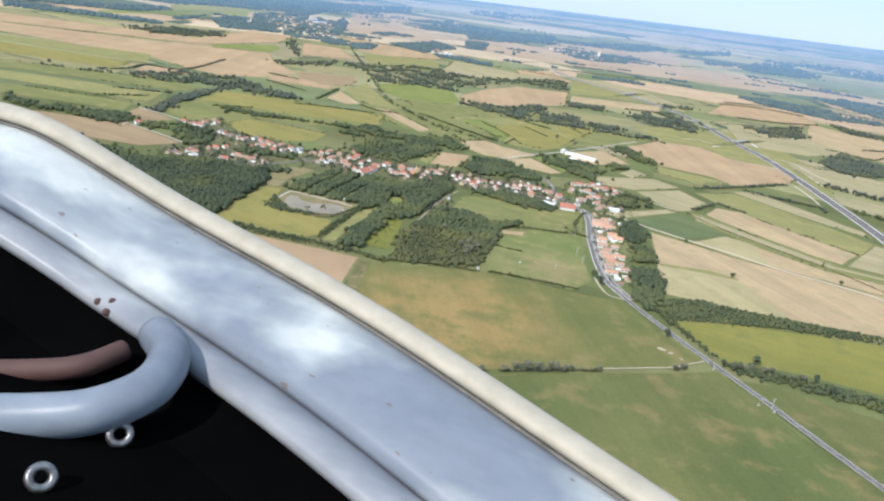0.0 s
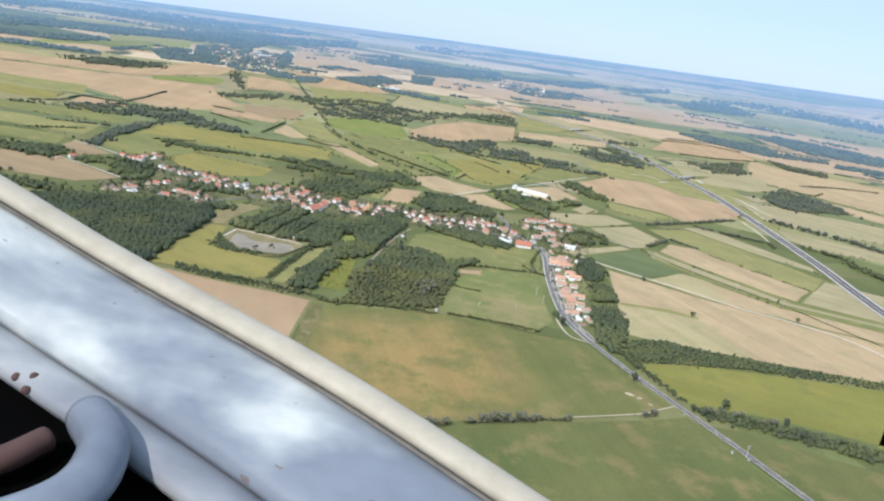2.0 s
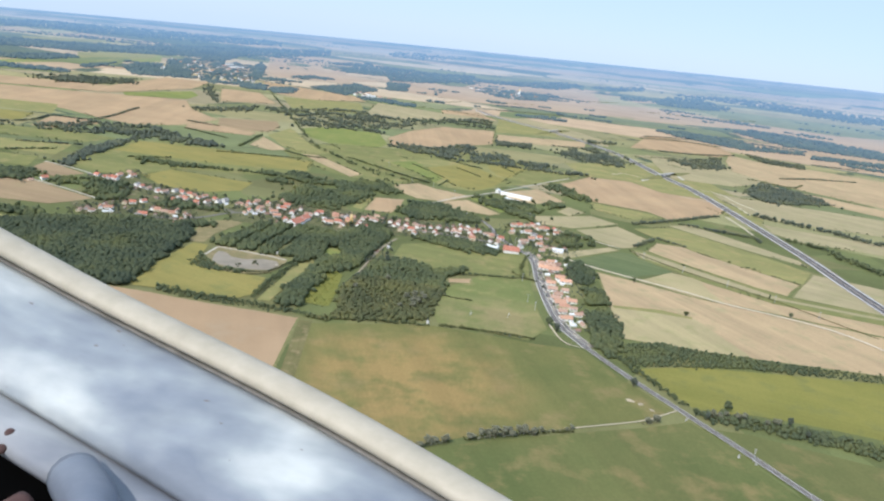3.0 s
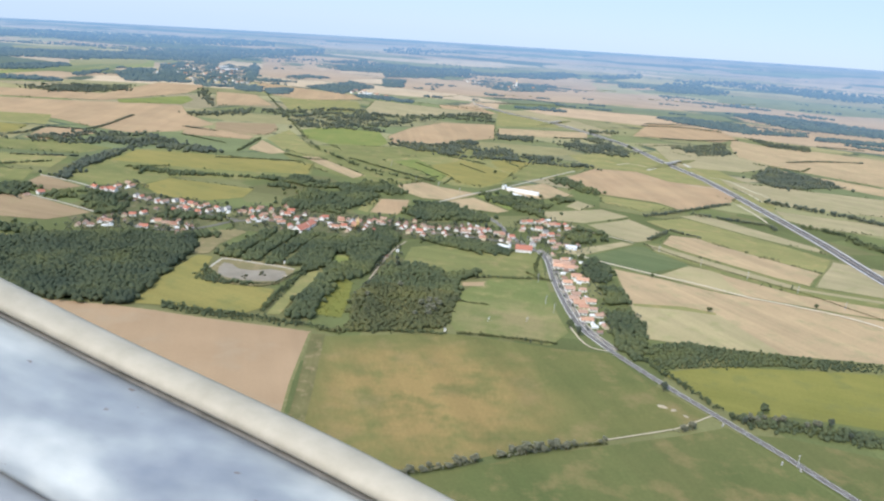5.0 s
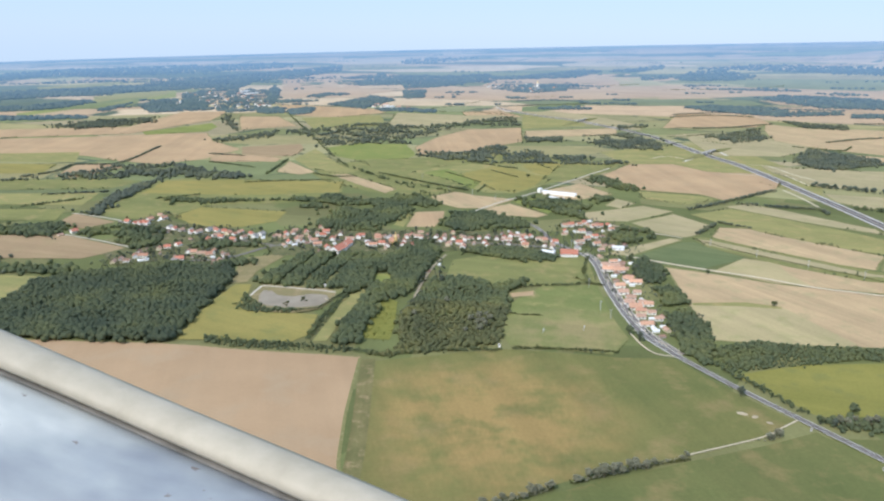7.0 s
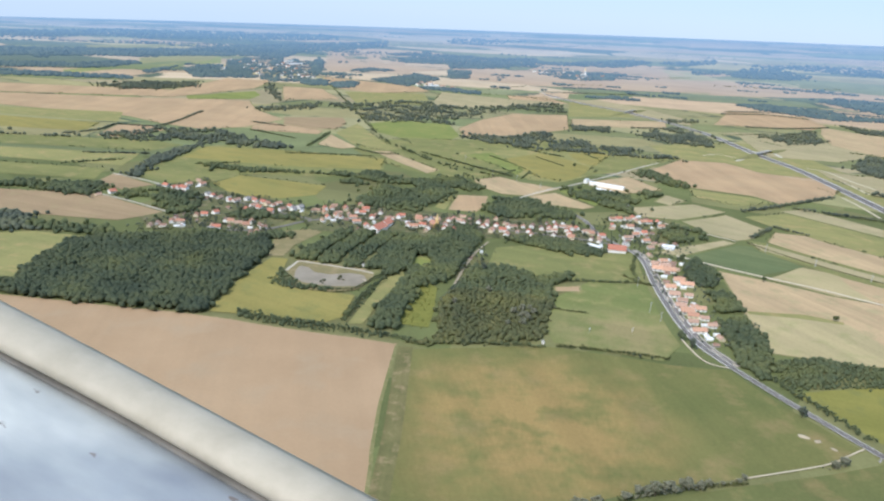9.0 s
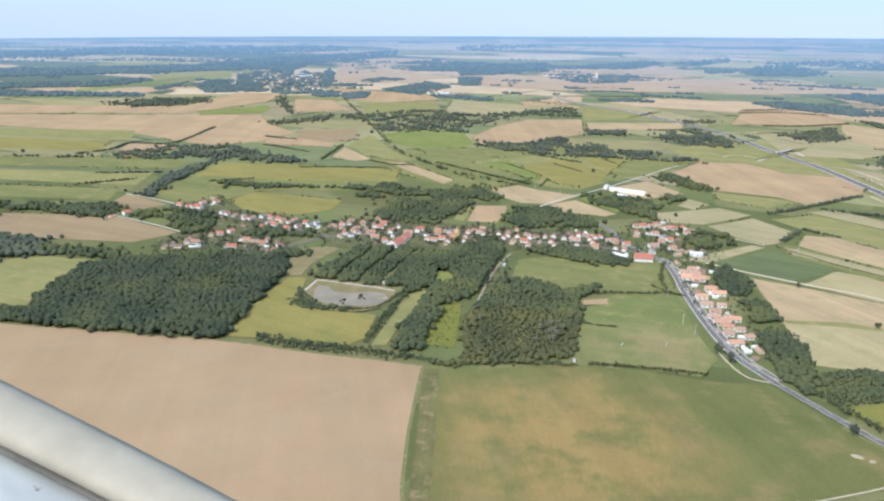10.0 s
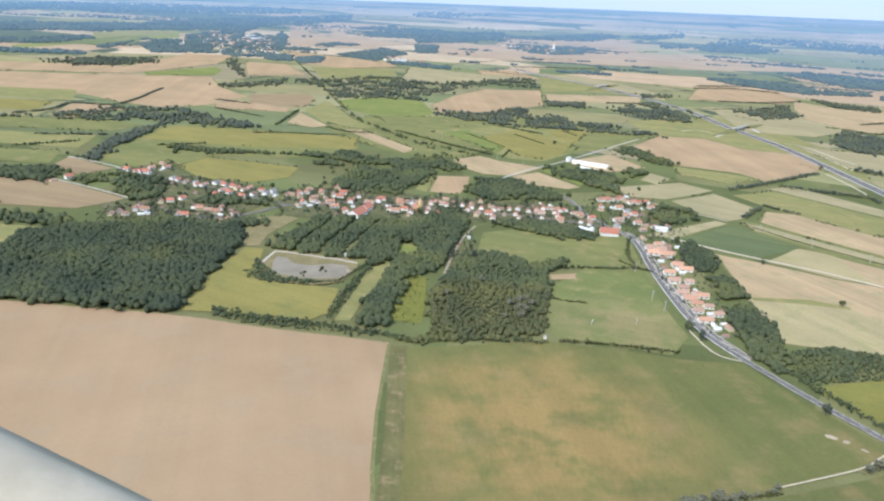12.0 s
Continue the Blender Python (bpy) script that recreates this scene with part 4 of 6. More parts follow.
wood("haze", [(-576, 3187), (-443, 3627), (-318, 3446), (-409, 3007)])
wood("dark", [(-1279, 2450), (-1145, 2516), (-1081, 2355), (-1199, 2327)])
wood("haze", [(-1869, 2533), (-1341, 2646), (-1285, 2571), (-1754, 2375)])
wood("haze", [(-1325, 3066), (-1332, 3311), (-1150, 3387), (-993, 2892), (-1157, 2770)])
wood("haze", [(223, 3856), (279, 4103), (520, 4108), (517, 3950), (347, 3815)])
wood("deep", [(-656, 1050), (-680, 1100), (-625, 1128), (-596, 1084), (-601, 1052)], "dark grove round a farmstead", 7, 11)
wood("thin", [(-620, 1102), (-619, 1124), (-589, 1074), (-607, 1048), (-805, 1063), (-834, 1103)])
wood("thin", [(-567, 1082), (-522, 1111), (-458, 1102), (-432, 1020), (-447, 982), (-515, 1026)])
wood("thin", [(-421, 1041), (-365, 1032), (-296, 1042), (-302, 1007), (-376, 996)])
wood("mid", [(-344, 1016), (-332, 1004), (-353, 997)])
wood("mid", [(-336, 928), (-283, 944), (-284, 924), (-375, 898), (-419, 917)])
wood("mid", [(-12, 1004), (36, 1024), (101, 991), (103, 965), (50, 966)])
wood("mid", [(61, 865), (40, 839), (23, 856), (62, 881)])
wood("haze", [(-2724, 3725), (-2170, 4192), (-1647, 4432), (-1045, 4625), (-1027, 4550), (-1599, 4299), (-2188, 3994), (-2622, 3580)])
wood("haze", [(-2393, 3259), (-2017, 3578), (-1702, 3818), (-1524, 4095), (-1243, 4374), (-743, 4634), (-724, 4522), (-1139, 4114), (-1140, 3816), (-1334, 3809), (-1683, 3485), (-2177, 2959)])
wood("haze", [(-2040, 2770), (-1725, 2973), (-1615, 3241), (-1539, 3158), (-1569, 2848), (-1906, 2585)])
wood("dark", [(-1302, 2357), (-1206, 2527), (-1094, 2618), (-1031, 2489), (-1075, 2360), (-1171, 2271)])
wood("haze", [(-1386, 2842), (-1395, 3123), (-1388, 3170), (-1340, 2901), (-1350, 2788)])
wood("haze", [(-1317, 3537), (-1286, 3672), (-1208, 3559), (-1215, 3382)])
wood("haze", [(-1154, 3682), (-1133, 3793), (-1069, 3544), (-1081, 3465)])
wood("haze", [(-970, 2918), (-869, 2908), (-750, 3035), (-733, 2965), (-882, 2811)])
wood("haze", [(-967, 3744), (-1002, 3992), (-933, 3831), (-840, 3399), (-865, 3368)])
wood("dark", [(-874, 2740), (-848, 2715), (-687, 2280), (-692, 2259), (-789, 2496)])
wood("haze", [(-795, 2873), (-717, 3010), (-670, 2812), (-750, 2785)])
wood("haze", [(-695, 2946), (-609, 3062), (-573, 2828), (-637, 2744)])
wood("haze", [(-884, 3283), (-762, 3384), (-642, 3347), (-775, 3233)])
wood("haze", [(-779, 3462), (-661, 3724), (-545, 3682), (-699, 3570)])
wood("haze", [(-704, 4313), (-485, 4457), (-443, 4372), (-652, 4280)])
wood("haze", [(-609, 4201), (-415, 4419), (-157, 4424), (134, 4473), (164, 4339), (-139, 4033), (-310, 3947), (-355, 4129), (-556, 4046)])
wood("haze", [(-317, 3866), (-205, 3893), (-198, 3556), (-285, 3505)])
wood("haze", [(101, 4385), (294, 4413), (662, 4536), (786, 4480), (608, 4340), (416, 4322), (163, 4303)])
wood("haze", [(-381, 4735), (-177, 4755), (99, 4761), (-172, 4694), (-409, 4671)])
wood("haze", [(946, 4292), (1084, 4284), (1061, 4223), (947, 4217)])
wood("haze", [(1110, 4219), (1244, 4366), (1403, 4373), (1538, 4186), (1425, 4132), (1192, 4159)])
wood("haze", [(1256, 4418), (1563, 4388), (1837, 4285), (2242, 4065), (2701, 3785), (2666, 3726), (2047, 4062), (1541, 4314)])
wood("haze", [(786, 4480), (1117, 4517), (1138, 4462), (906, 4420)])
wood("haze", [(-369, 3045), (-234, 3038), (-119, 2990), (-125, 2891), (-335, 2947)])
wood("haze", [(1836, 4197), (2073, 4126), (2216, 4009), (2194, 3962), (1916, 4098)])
wood("mid", [(-255, 780), (-254, 822), (-246, 806), (-235, 788), (-228, 775), (-190, 770), (-186, 765), (-229, 762), (-250, 766)], "low scrub on the pond bank", 1.8, 3.8)
wood("mid", [(-148, 851), (-130, 980), (-110, 965), (-106, 906), (-119, 903), (-118, 854), (-137, 821)])
wood("mid", [(-41, 1144), (-28, 1227), (34, 1223), (74, 1167), (63, 1131), (-18, 1118)])
wood("thinhaze", [(-1325, 3529), (-1280, 3772), (-1147, 3840), (-985, 3814), (-840, 3399), (-776, 3007), (-856, 2865), (-970, 2888), (-1096, 3029)], "loose dark trees of a distant town", 5, 8)
wood("thinhaze", [(98, 4075), (251, 4149), (535, 4114), (512, 3906), (291, 3828), (125, 3957)], "loose dark trees of a distant town", 5, 8)
wood("mid", [(-260, 698), (-231, 688), (-167, 681), (-115, 671), (-118, 661), (-163, 665), (-225, 669), (-254, 680)], "low scrub along a ditch", 1.6, 3.6)
hedge("dark", 17, [(664, 1512), (696, 1492), (742, 1463), (807, 1418), (850, 1376), (900, 1345)])
hedge("mid", 13, [(661, 1302), (708, 1266), (722, 1213), (739, 1160), (760, 1120)])
hedge("mid", 13, [(700, 1225), (722, 1180), (740, 1130)])
hedge("dark", 10, [(366, 1277), (463, 1353), (583, 1457)])
hedge("dark", 10, [(466, 1332), (538, 1304), (591, 1289), (591, 1254)])
hedge("dark", 9, [(333, 1113), (382, 1178)])
hedge("dark", 8, [(390, 1191), (427, 1154)])
hedge("low", 2.4, [(327, 1080), (362, 1030), (383, 1008), (431, 960), (482, 912), (523, 858), (562, 812)], "low scrub along a grassy field ditch")
wood("mid", [(264, 552), (300, 550), (345, 545), (400, 532), (452, 520), (446, 500), (398, 508), (340, 522), (296, 532), (266, 538)], "overgrown thicket of shrubs and young trees", 2.5, 5.5)
hedge("mid", 9, [(214, 652), (226, 622), (240, 594), (256, 560)])
hedge("mid", 7.5, [(-257, 687), (-228, 679), (-165, 674), (-114, 666), (-92, 660)])
hedge("mid", 10, [(-159, 689), (-153, 744), (-138, 830), (-118, 878)])
hedge("low", 4, [(34, 773), (52, 767), (72, 766)])
hedge("low", 5, [(124, 896), (139, 875), (153, 868)])
hedge("low", 5.5, [(36, 677), (73, 678), (106, 676), (134, 672)])
hedge("dark", 8, [(-622, 1825), (-539, 1802)])
hedge("dark", 8, [(-869, 1652), (-780, 1677), (-791, 1938)])
hedge("dark", 8, [(-900, 1492), (-865, 1554), (-870, 1642)])
hedge("dark", 8, [(-764, 1330), (-657, 1362)])
hedge("dark", 7, [(-76, 756), (-48, 866)])
hedge("loose", 9, [(-680, 2880), (-548, 2481), (-430, 2132), (-325, 1816), (-266, 1669)])
hedge("loose", 12, [(-266, 1669), (-210, 1582), (-166, 1512), (-113, 1442), (-58, 1343)])
hedge("loose", 10, [(-226, 1611), (-153, 1505), (-104, 1464), (-35, 1406)])
hedge("mid", 8, [(-421, 1567), (-419, 1754)])
hedge("mid", 7, [(-324, 1578), (-275, 1544), (-229, 1551)])
hedge("mid", 8, [(-187, 1592), (-84, 1491), (-3, 1419)])
hedge("mid", 6, [(-440, 1472), (-367, 1493), (-274, 1509)])
hedge("mid", 6, [(-590, 1713), (-468, 1647)])
hedge("dark", 9, [(734, 2814), (915, 2897), (1047, 2844)])
hedge("dark", 9, [(712, 2465), (854, 2506), (1026, 2618)])
hedge("mid", 7, [(868, 2067), (963, 2005), (1027, 2078)])
hedge("dark", 9, [(92, 2603), (176, 2716)])
hedge("dark", 8, [(335, 2247), (497, 2303)])
hedge("dark", 8, [(203, 3215), (519, 3348)])
hedge("mid", 7, [(4, 1747), (106, 1671)])
hedge("mid", 7, [(-486, 1350), (-552, 1309)])
hedge("mid", 7, [(-677, 1299), (-748, 1233)])
hedge("mid", 8, [(-493, 695), (-460, 696)])
hedge("mid", 7, [(26, 674), (-39, 667), (-91, 657)])
hedge("mid", 7, [(153, 867), (141, 874), (109, 867), (61, 861)])
hedge("mid", 6, [(154, 987), (139, 920), (141, 874)])
hedge("dark", 7, [(-56, 969), (-64, 890), (-54, 858)])
hedge("low", 4.5, [(-44, 412), (-16, 424), (17, 437), (50, 452)], "low grassy scrub along the ditch")
hedge("low", 4, [(60, 457), (98, 474), (147, 491)], "low grassy scrub along the ditch")
hedge("pale", 5, [(-40, 413), (-16, 424), (17, 437), (46, 450)])
hedge("pale", 6, [(66, 460), (98, 474), (118, 482)])
hedge("pale", 4, [(122, 484), (148, 494)])
hedge("pale", 5, [(204, 516), (221, 525)])
hedge("pale", 5, [(277, 544), (300, 544)])
hedge("mid", 4, [(-247, 799), (-237, 776), (-219, 762)])
hedge("low", 3, [(-216, 761), (-184, 760), (-159, 774)])
hedge("loose", 9, [(-116, 2922), (14, 2916), (146, 2870)])
hedge("loose", 9, [(986, 3914), (1126, 3905), (1292, 3887), (1590, 3928)])
hedge("loose", 9, [(662, 4051), (911, 4114)])
hedge("loose", 9, [(249, 3589), (417, 3678)])
hedge("loose", 8, [(494, 2289), (586, 2245), (746, 2332)])
hedge("loose", 8, [(714, 1710), (813, 1730), (865, 1674)])
hedge("loose", 8, [(-144, 3042), (63, 3416)])
for line in ([(770, 2908), (948, 2992), (1115, 3019)], [(1315, 2650), (1479, 2647)], [(999, 2159), (1130, 2240), (1292, 2298)]):
    hedge("dark", 9, line, "thin dark hedge between wide distant fields")
for line in ([(1586, 3222), (1797, 3152)], [(217, 3437), (386, 3493), (542, 3430)], [(1270, 3160), (1501, 3106)]):
    hedge("haze", 12, line, "thin dark hedge between wide distant fields")
hedge("mid", 5, [(-186, 768), (-165, 776), (-153, 805), (-144, 829)])
hedge("mid", 4, [(-50, 1621), (-12, 1562), (24, 1500)])
hedge("mid", 4, [(49, 1645), (101, 1565)])
hedge("mid", 4, [(155, 1732), (182, 1677)])
hedge("mid", 5, [(14, 1409), (32, 1479)])
hedge("loose", 9, [(-222, 1256), (-174, 1323), (-110, 1298), (-50, 1288)])
hedge("loose", 9, [(88, 1302), (139, 1311), (192, 1294)])


def far_woods(count, az0, az1, near, far, seed, long=420, deep=70):
    """Blocks of wood on the distant land, which is drawn together towards the rim as the land is."""
    rng = np.random.default_rng(seed)
    for _ in range(count):
        az, true = radians(rng.uniform(az0, az1)), 1 / rng.uniform(1 / far, 1 / near)
        q = 1 - math.exp(-max(true - FLAT, 0) / (RIM - FLAT))
        r = FLAT + q * (RIM - FLAT) if true > FLAT else true
        a, b = rng.uniform(0.3, 1.0) * long * r / true * (true / 4000) ** 0.7, max(7.0, rng.uniform(0.3, 1.0) * deep * (1 - q))
        turn = -az + rng.normal(0, 0.12) * (1 - q)
        u, v = Vector((math.cos(turn), math.sin(turn))), Vector((-math.sin(turn), math.cos(turn)))
        c = Vector((math.sin(az) * r, math.cos(az) * r))
        shape = [(-1, -0.6), (-0.4, -1), (0.5, -0.8), (1, -0.2), (0.7, 0.7), (0, 1), (-0.8, 0.6)]
        k = max(0.3, r / true) * (1 - 0.5 * q)
        wood("haze", [tuple(c + u * a * p * rng.uniform(0.8, 1.15) + v * b * w * rng.uniform(0.7, 1.2)) for p, w in shape], "distant belt of woodland with blue haze painted in", 9 * k, 15 * k)


far_woods(26, -60, 60, 3100, 4400, 11, 130, 40)
far_woods(46, -46, 50, 4200, 9500, 12, 330, 50)
far_woods(110, -60, 60, 3250, 7500, 14, 75, 16)
far_woods(30, -60, -8, 4800, 9500, 13, 520, 110)


tagged(array_object("shrubs", *crowns(np.array(SHRUBS), shrub_rng.uniform(1.8, 4.2, len(SHRUBS)), 2, shrub_rng), FOLIAGE["mid"], True), "broken lines of shrubs along the field edges", "shrubs", kind="stuff")


# ---------------------------------------------------------------- trees that stand alone
def tree_kind(name, height, spread, kind, seed, lean=0.0):
    """A tree: tapered trunk, limbs, and a crown of many uneven clumps with gaps."""
    rng = np.random.default_rng(seed)
    root = new(name)
    bm = bmesh.new()

    def limb(a, b, r0, r1):
        a, b = Vector(a), Vector(b)
        q = (b - a).to_track_quat("Z", "Y")
        lo = [bm.verts.new(a + q @ Vector((r0 * math.cos(k * 1.0472), r0 * math.sin(k * 1.0472), 0))) for k in range(6)]
        hi = [bm.verts.new(b + q @ Vector((r1 * math.cos(k * 1.0472), r1 * math.sin(k * 1.0472), 0))) for k in range(6)]
        for k in range(6):
            bm.faces.new((lo[k], lo[(k + 1) % 6], hi[(k + 1) % 6], hi[k]))
        bm.faces.new(hi)

    fork = height * 0.32
    limb((0, 0, -0.2), (lean, 0, fork), height * 0.035, height * 0.022)
    tips = []
    for k in range(6):
        a = k * 1.047 + rng.uniform(-0.4, 0.4)
        tip = (lean + math.cos(a) * spread * rng.uniform(0.3, 0.6), math.sin(a) * spread * rng.uniform(0.3, 0.6), height * rng.uniform(0.55, 0.85))
        limb((lean, 0, fork * 0.9), tip, height * 0.016, height * 0.005)
        tips.append(tip)
    part("trunk", bm, M_BARK, root)
    n = 70
    d = rng.normal(0, 1, (n, 3))
    d /= np.linalg.norm(d, axis=1)[:, None]
    rad = rng.uniform(0.45, 1.0, n)[:, None]
    c = d * rad * np.array([spread, spread, height * 0.36]) + np.array([lean, 0, height * 0.62])
    c += (np.array(tips)[rng.integers(0, 6, n)] - c) * rng.uniform(0.0, 0.5, (n, 1))
    v, f = clumps(c, rng.uniform(0.16, 0.32, n) * spread, 0.8, rng, 0.4)
    crown = array_object("crown", v, f, FOLIAGE[kind], True)
    crown.parent = root
    return root


PALE_TREES = [tree_kind("tree", 7.5, 3.0, "pale", 5), tree_kind("tree", 6.0, 2.8, "pale", 6), tree_kind("tree", 8.5, 3.1, "pale", 7)]
GREEN_TREES = [tree_kind("tree", 9.0, 3.8, "mid", 15), tree_kind("tree", 11.0, 4.2, "mid", 16), tree_kind("tree", 7.0, 3.4, "low", 17), tree_kind("tree", 12.5, 4.0, "dark", 18)]
for t_ob in PALE_TREES:
    tagged(t_ob, "small tree with silvery pale leaves in the hedgerow", "tree", "silver trees along the ditch")
for t_ob in GREEN_TREES:
    tagged(t_ob, "leafy green broad-crowned tree standing on its own", "tree", "single trees in village and fields")
TAKEN = set()


def plant(kinds, x, y, rng, size=1.0):
    """The first of a kind is set where it is first wanted; the others are copies."""
    ob = kinds[int(rng.integers(0, len(kinds)))]
    m = Matrix.Translation((x, y, ground_z(x, y))) @ Matrix.Rotation(rng.uniform(0, 6.28), 4, "Z")
    k = size * rng.uniform(0.8, 1.2)
    if ob.name not in TAKEN:
        TAKEN.add(ob.name)
        ob.matrix_basis = m @ Matrix.Scale(k, 4)
    else:
        made = copy_thing(ob, m)
        made.scale = (k, k, k * rng.uniform(0.9, 1.15))


def plant_row(kinds, line, step, seed, size=1.0, side=1.5):
    rng = np.random.default_rng(seed)
    pts = smooth_line(line, step)
    for q in pts:
        if rng.uniform() > 0.12:
            plant(kinds, q.x + rng.normal(0, side), q.y + rng.normal(0, side), rng, size)


plant_row(PALE_TREES, [(-40, 413), (-16, 424), (17, 437), (48, 451)], 4.2, 1, 0.85)
plant_row(PALE_TREES, [(66, 460), (98, 474), (119, 482)], 4.2, 2, 1.05)
plant_row(PALE_TREES, [(122, 484), (148, 494)], 7.0, 22, 0.7)
plant_row(PALE_TREES, [(207, 518), (221, 526)], 5.0, 3, 1.0)
plant_row(PALE_TREES, [(275, 543), (303, 545)], 6.0, 4, 1.0)
plant_row(PALE_TREES, [(323, 546), (331, 542)], 8.0, 8, 1.0)
plant_row(GREEN_TREES, [(268, 541), (302, 540), (327, 537), (353, 530)], 14.0, 7, 0.6)
plant_row(GREEN_TREES, [(96, 678), (109, 671), (131, 671)], 14.0, 10, 0.4)
for x, y in [(13, 758), (17, 746), (6, 750), (9, 741), (4, 733), (12, 732), (-2, 742), (-61, 756), (-28, 797), (-8, 716), (6, 716)]:
    plant(PALE_TREES, x, y, np.random.default_rng(int(x * 7 + y)), 1.05)
LONE = [(472, 851), (159, 701), (121, 1560), (290, 919), (328, 808), (342, 547), (260, 545), (153, 719), (216, 589), (292, 561)]
one = np.random.default_rng(77)
for x, y in LONE:
    plant(GREEN_TREES, x, y, one, 0.9)


# ---------------------------------------------------------------- houses
def gable_walls(w, l, h, rise):
    bm = bmesh.new()
    v = {}
    for sx in (-1, 1):
        for sy in (-1, 1):
            for z in (-0.3, h):
                v[sx, sy, z] = bm.verts.new((sx * w / 2, sy * l / 2, z))
    for sy in (-1, 1):
        top = bm.verts.new((0, sy * l / 2, h + rise))
        ring = [v[-1, sy, -0.3], v[1, sy, -0.3], v[1, sy, h], top, v[-1, sy, h]]
        bm.faces.new(ring if sy < 0 else ring[::-1])
    for sx in (-1, 1):
        ring = [v[sx, -1, -0.3], v[sx, 1, -0.3], v[sx, 1, h], v[sx, -1, h]]
        bm.faces.new(ring if sx > 0 else ring[::-1])
    return bm


def gable_roof(w, l, h, rise, over=0.6, thick=0.28):
    bm = bmesh.new()
    slope = rise / (w / 2)
    for sx in (-1, 1):
        prof = [(0, h + rise + 0.05), (sx * (w / 2 + over), h - over * slope + 0.05), (sx * (w / 2 + over), h - over * slope + 0.05 + thick), (0, h + rise + 0.05 + thick)]
        a = [bm.verts.new((x, -l / 2 - over, z)) for x, z in prof]
        b = [bm.verts.new((x, l / 2 + over, z)) for x, z in prof]
        for k in range(4):
            bm.faces.new((a[k], a[(k + 1) % 4], b[(k + 1) % 4], b[k]))
        bm.faces.new(a[::-1])
        bm.faces.new(b)
    box(bm, -0.18, -l / 2 - over, h + rise + thick - 0.05, 0.18, l / 2 + over, h + rise + thick + 0.14)
    bmesh.ops.recalc_face_normals(bm, faces=bm.faces[:])
    return bm


def house_kind(w, l, h, rise, wall, roof, label, group, windows=True, name="house", category="house"):
    root = tagged(new(name), label, category, group)
    part("wall", gable_walls(w, l, h, rise), wall, root)
    part("roof", gable_roof(w, l, h, rise), roof, root)
    part("chimney", box(bmesh.new(), w * 0.12, l * 0.15, h + rise * 0.5, w * 0.12 + 0.7, l * 0.15 + 0.7, h + rise + 1.1), M_BRICK, root)
    if windows:
        pane = None
        spots = [(-w / 4, -l / 2, 0), (w / 4, -l / 2, 0), (w / 2, -l / 4, 1), (w / 2, l / 5, 1), (-w / 2, -l / 5, 1), (-w / 2, l / 4, 1)]
        for x, y, side in spots:
            if pane is None:
                pane = part("window", box(bmesh.new(), -0.65, -0.05, -0.75, 0.65, 0.05, 0.75), M_GLASS, root).data
                ob = root.children[-1]
            else:
                ob = new("window", pane)
                ob.parent = root
            ob.matrix_basis = Matrix.Translation((x, y, h * 0.55)) @ Matrix.Rotation(radians(90) * side, 4, "Z")
        part("door", box(bmesh.new(), w / 2 - 0.05, -0.5, 0, w / 2 + 0.06, 0.5, 2.1), M_WOOD, root)
    return root


VILLAGE = "houses of the village"
KINDS = [
    house_kind(8.5, 14, 4.3, 3.1, M_WALL[0], M_ROOF[0], "white plastered house with an orange tiled gable roof", VILLAGE),
    house_kind(8.0, 18, 4.0, 2.9, M_WALL[0], M_ROOF[4], "long white farmhouse with a faded tile roof", VILLAGE),
    house_kind(9.5, 11, 4.9, 3.8, M_WALL[1], M_ROOF[0], "square cream house with a steep orange tile roof", VILLAGE),
    house_kind(9.0, 12, 4.7, 3.3, M_WALL[0], M_ROOF[1], "white house with a bright red tile roof", VILLAGE),
    house_kind(8.5, 13, 4.4, 3.1, M_WALL[0], M_ROOF[2], "white house under a weathered brown tile roof", VILLAGE),
    house_kind(9.0, 11, 4.8, 3.4, M_WALL[0], M_ROOF[3], "white house with a grey slate gable roof", VILLAGE),
    house_kind(8.0, 12, 3.2, 3.2, M_WALL[2], M_ROOF[4], "grey rendered house with a faded pinkish roof", VILLAGE),
]
ROW_KINDS = [
    house_kind(8.5, 14, 3.4, 3.3, M_WALL[0], M_ROOF[5], "white house with a pale orange tile roof beside the main road", "houses along the main road"),
    house_kind(8.0, 17, 3.2, 3.1, M_WALL[0], M_ROOF[5], "long white house with a faded tile roof by the road", "houses along the main road"),
    house_kind(8.0, 12, 3.5, 2.9, M_WALL[0], M_ROOF[4], "white house under a weathered pinkish tile roof by the road", "houses along the main road"),
    house_kind(8.5, 15, 3.6, 3.0, M_WALL[1], M_ROOF[0], "cream house with an orange tile roof beside the main road", "houses along the main road"),
]
SHEDS = [
    house_kind(5.0, 8, 2.4, 1.6, M_WALL[2], M_ROOF[2], "low grey outbuilding with a brown roof behind a house", "outbuildings of the village", False, "shed", "shed"),
    house_kind(4.5, 7, 2.3, 1.2, M_WALL[0], M_SHEET, "small white shed with a pale sheet roof", "outbuildings of the village", False, "shed", "shed"),
    house_kind(6.0, 11, 2.8, 2.2, M_WALL[1], M_ROOF[4], "cream barn with a faded tile roof", "outbuildings of the village", False, "shed", "shed"),
]


def street_turn(x, y):
    """The way of the nearest street."""
    best = (1e9, 0.0)
    for s in STREETS:
        for a, b in zip(s, s[1:]):
            d = ((a + b) / 2 - Vector((x, y))).length
            if d < best[0]:
                best = (d, math.atan2(b.y - a.y, b.x - a.x))
    return best[1]


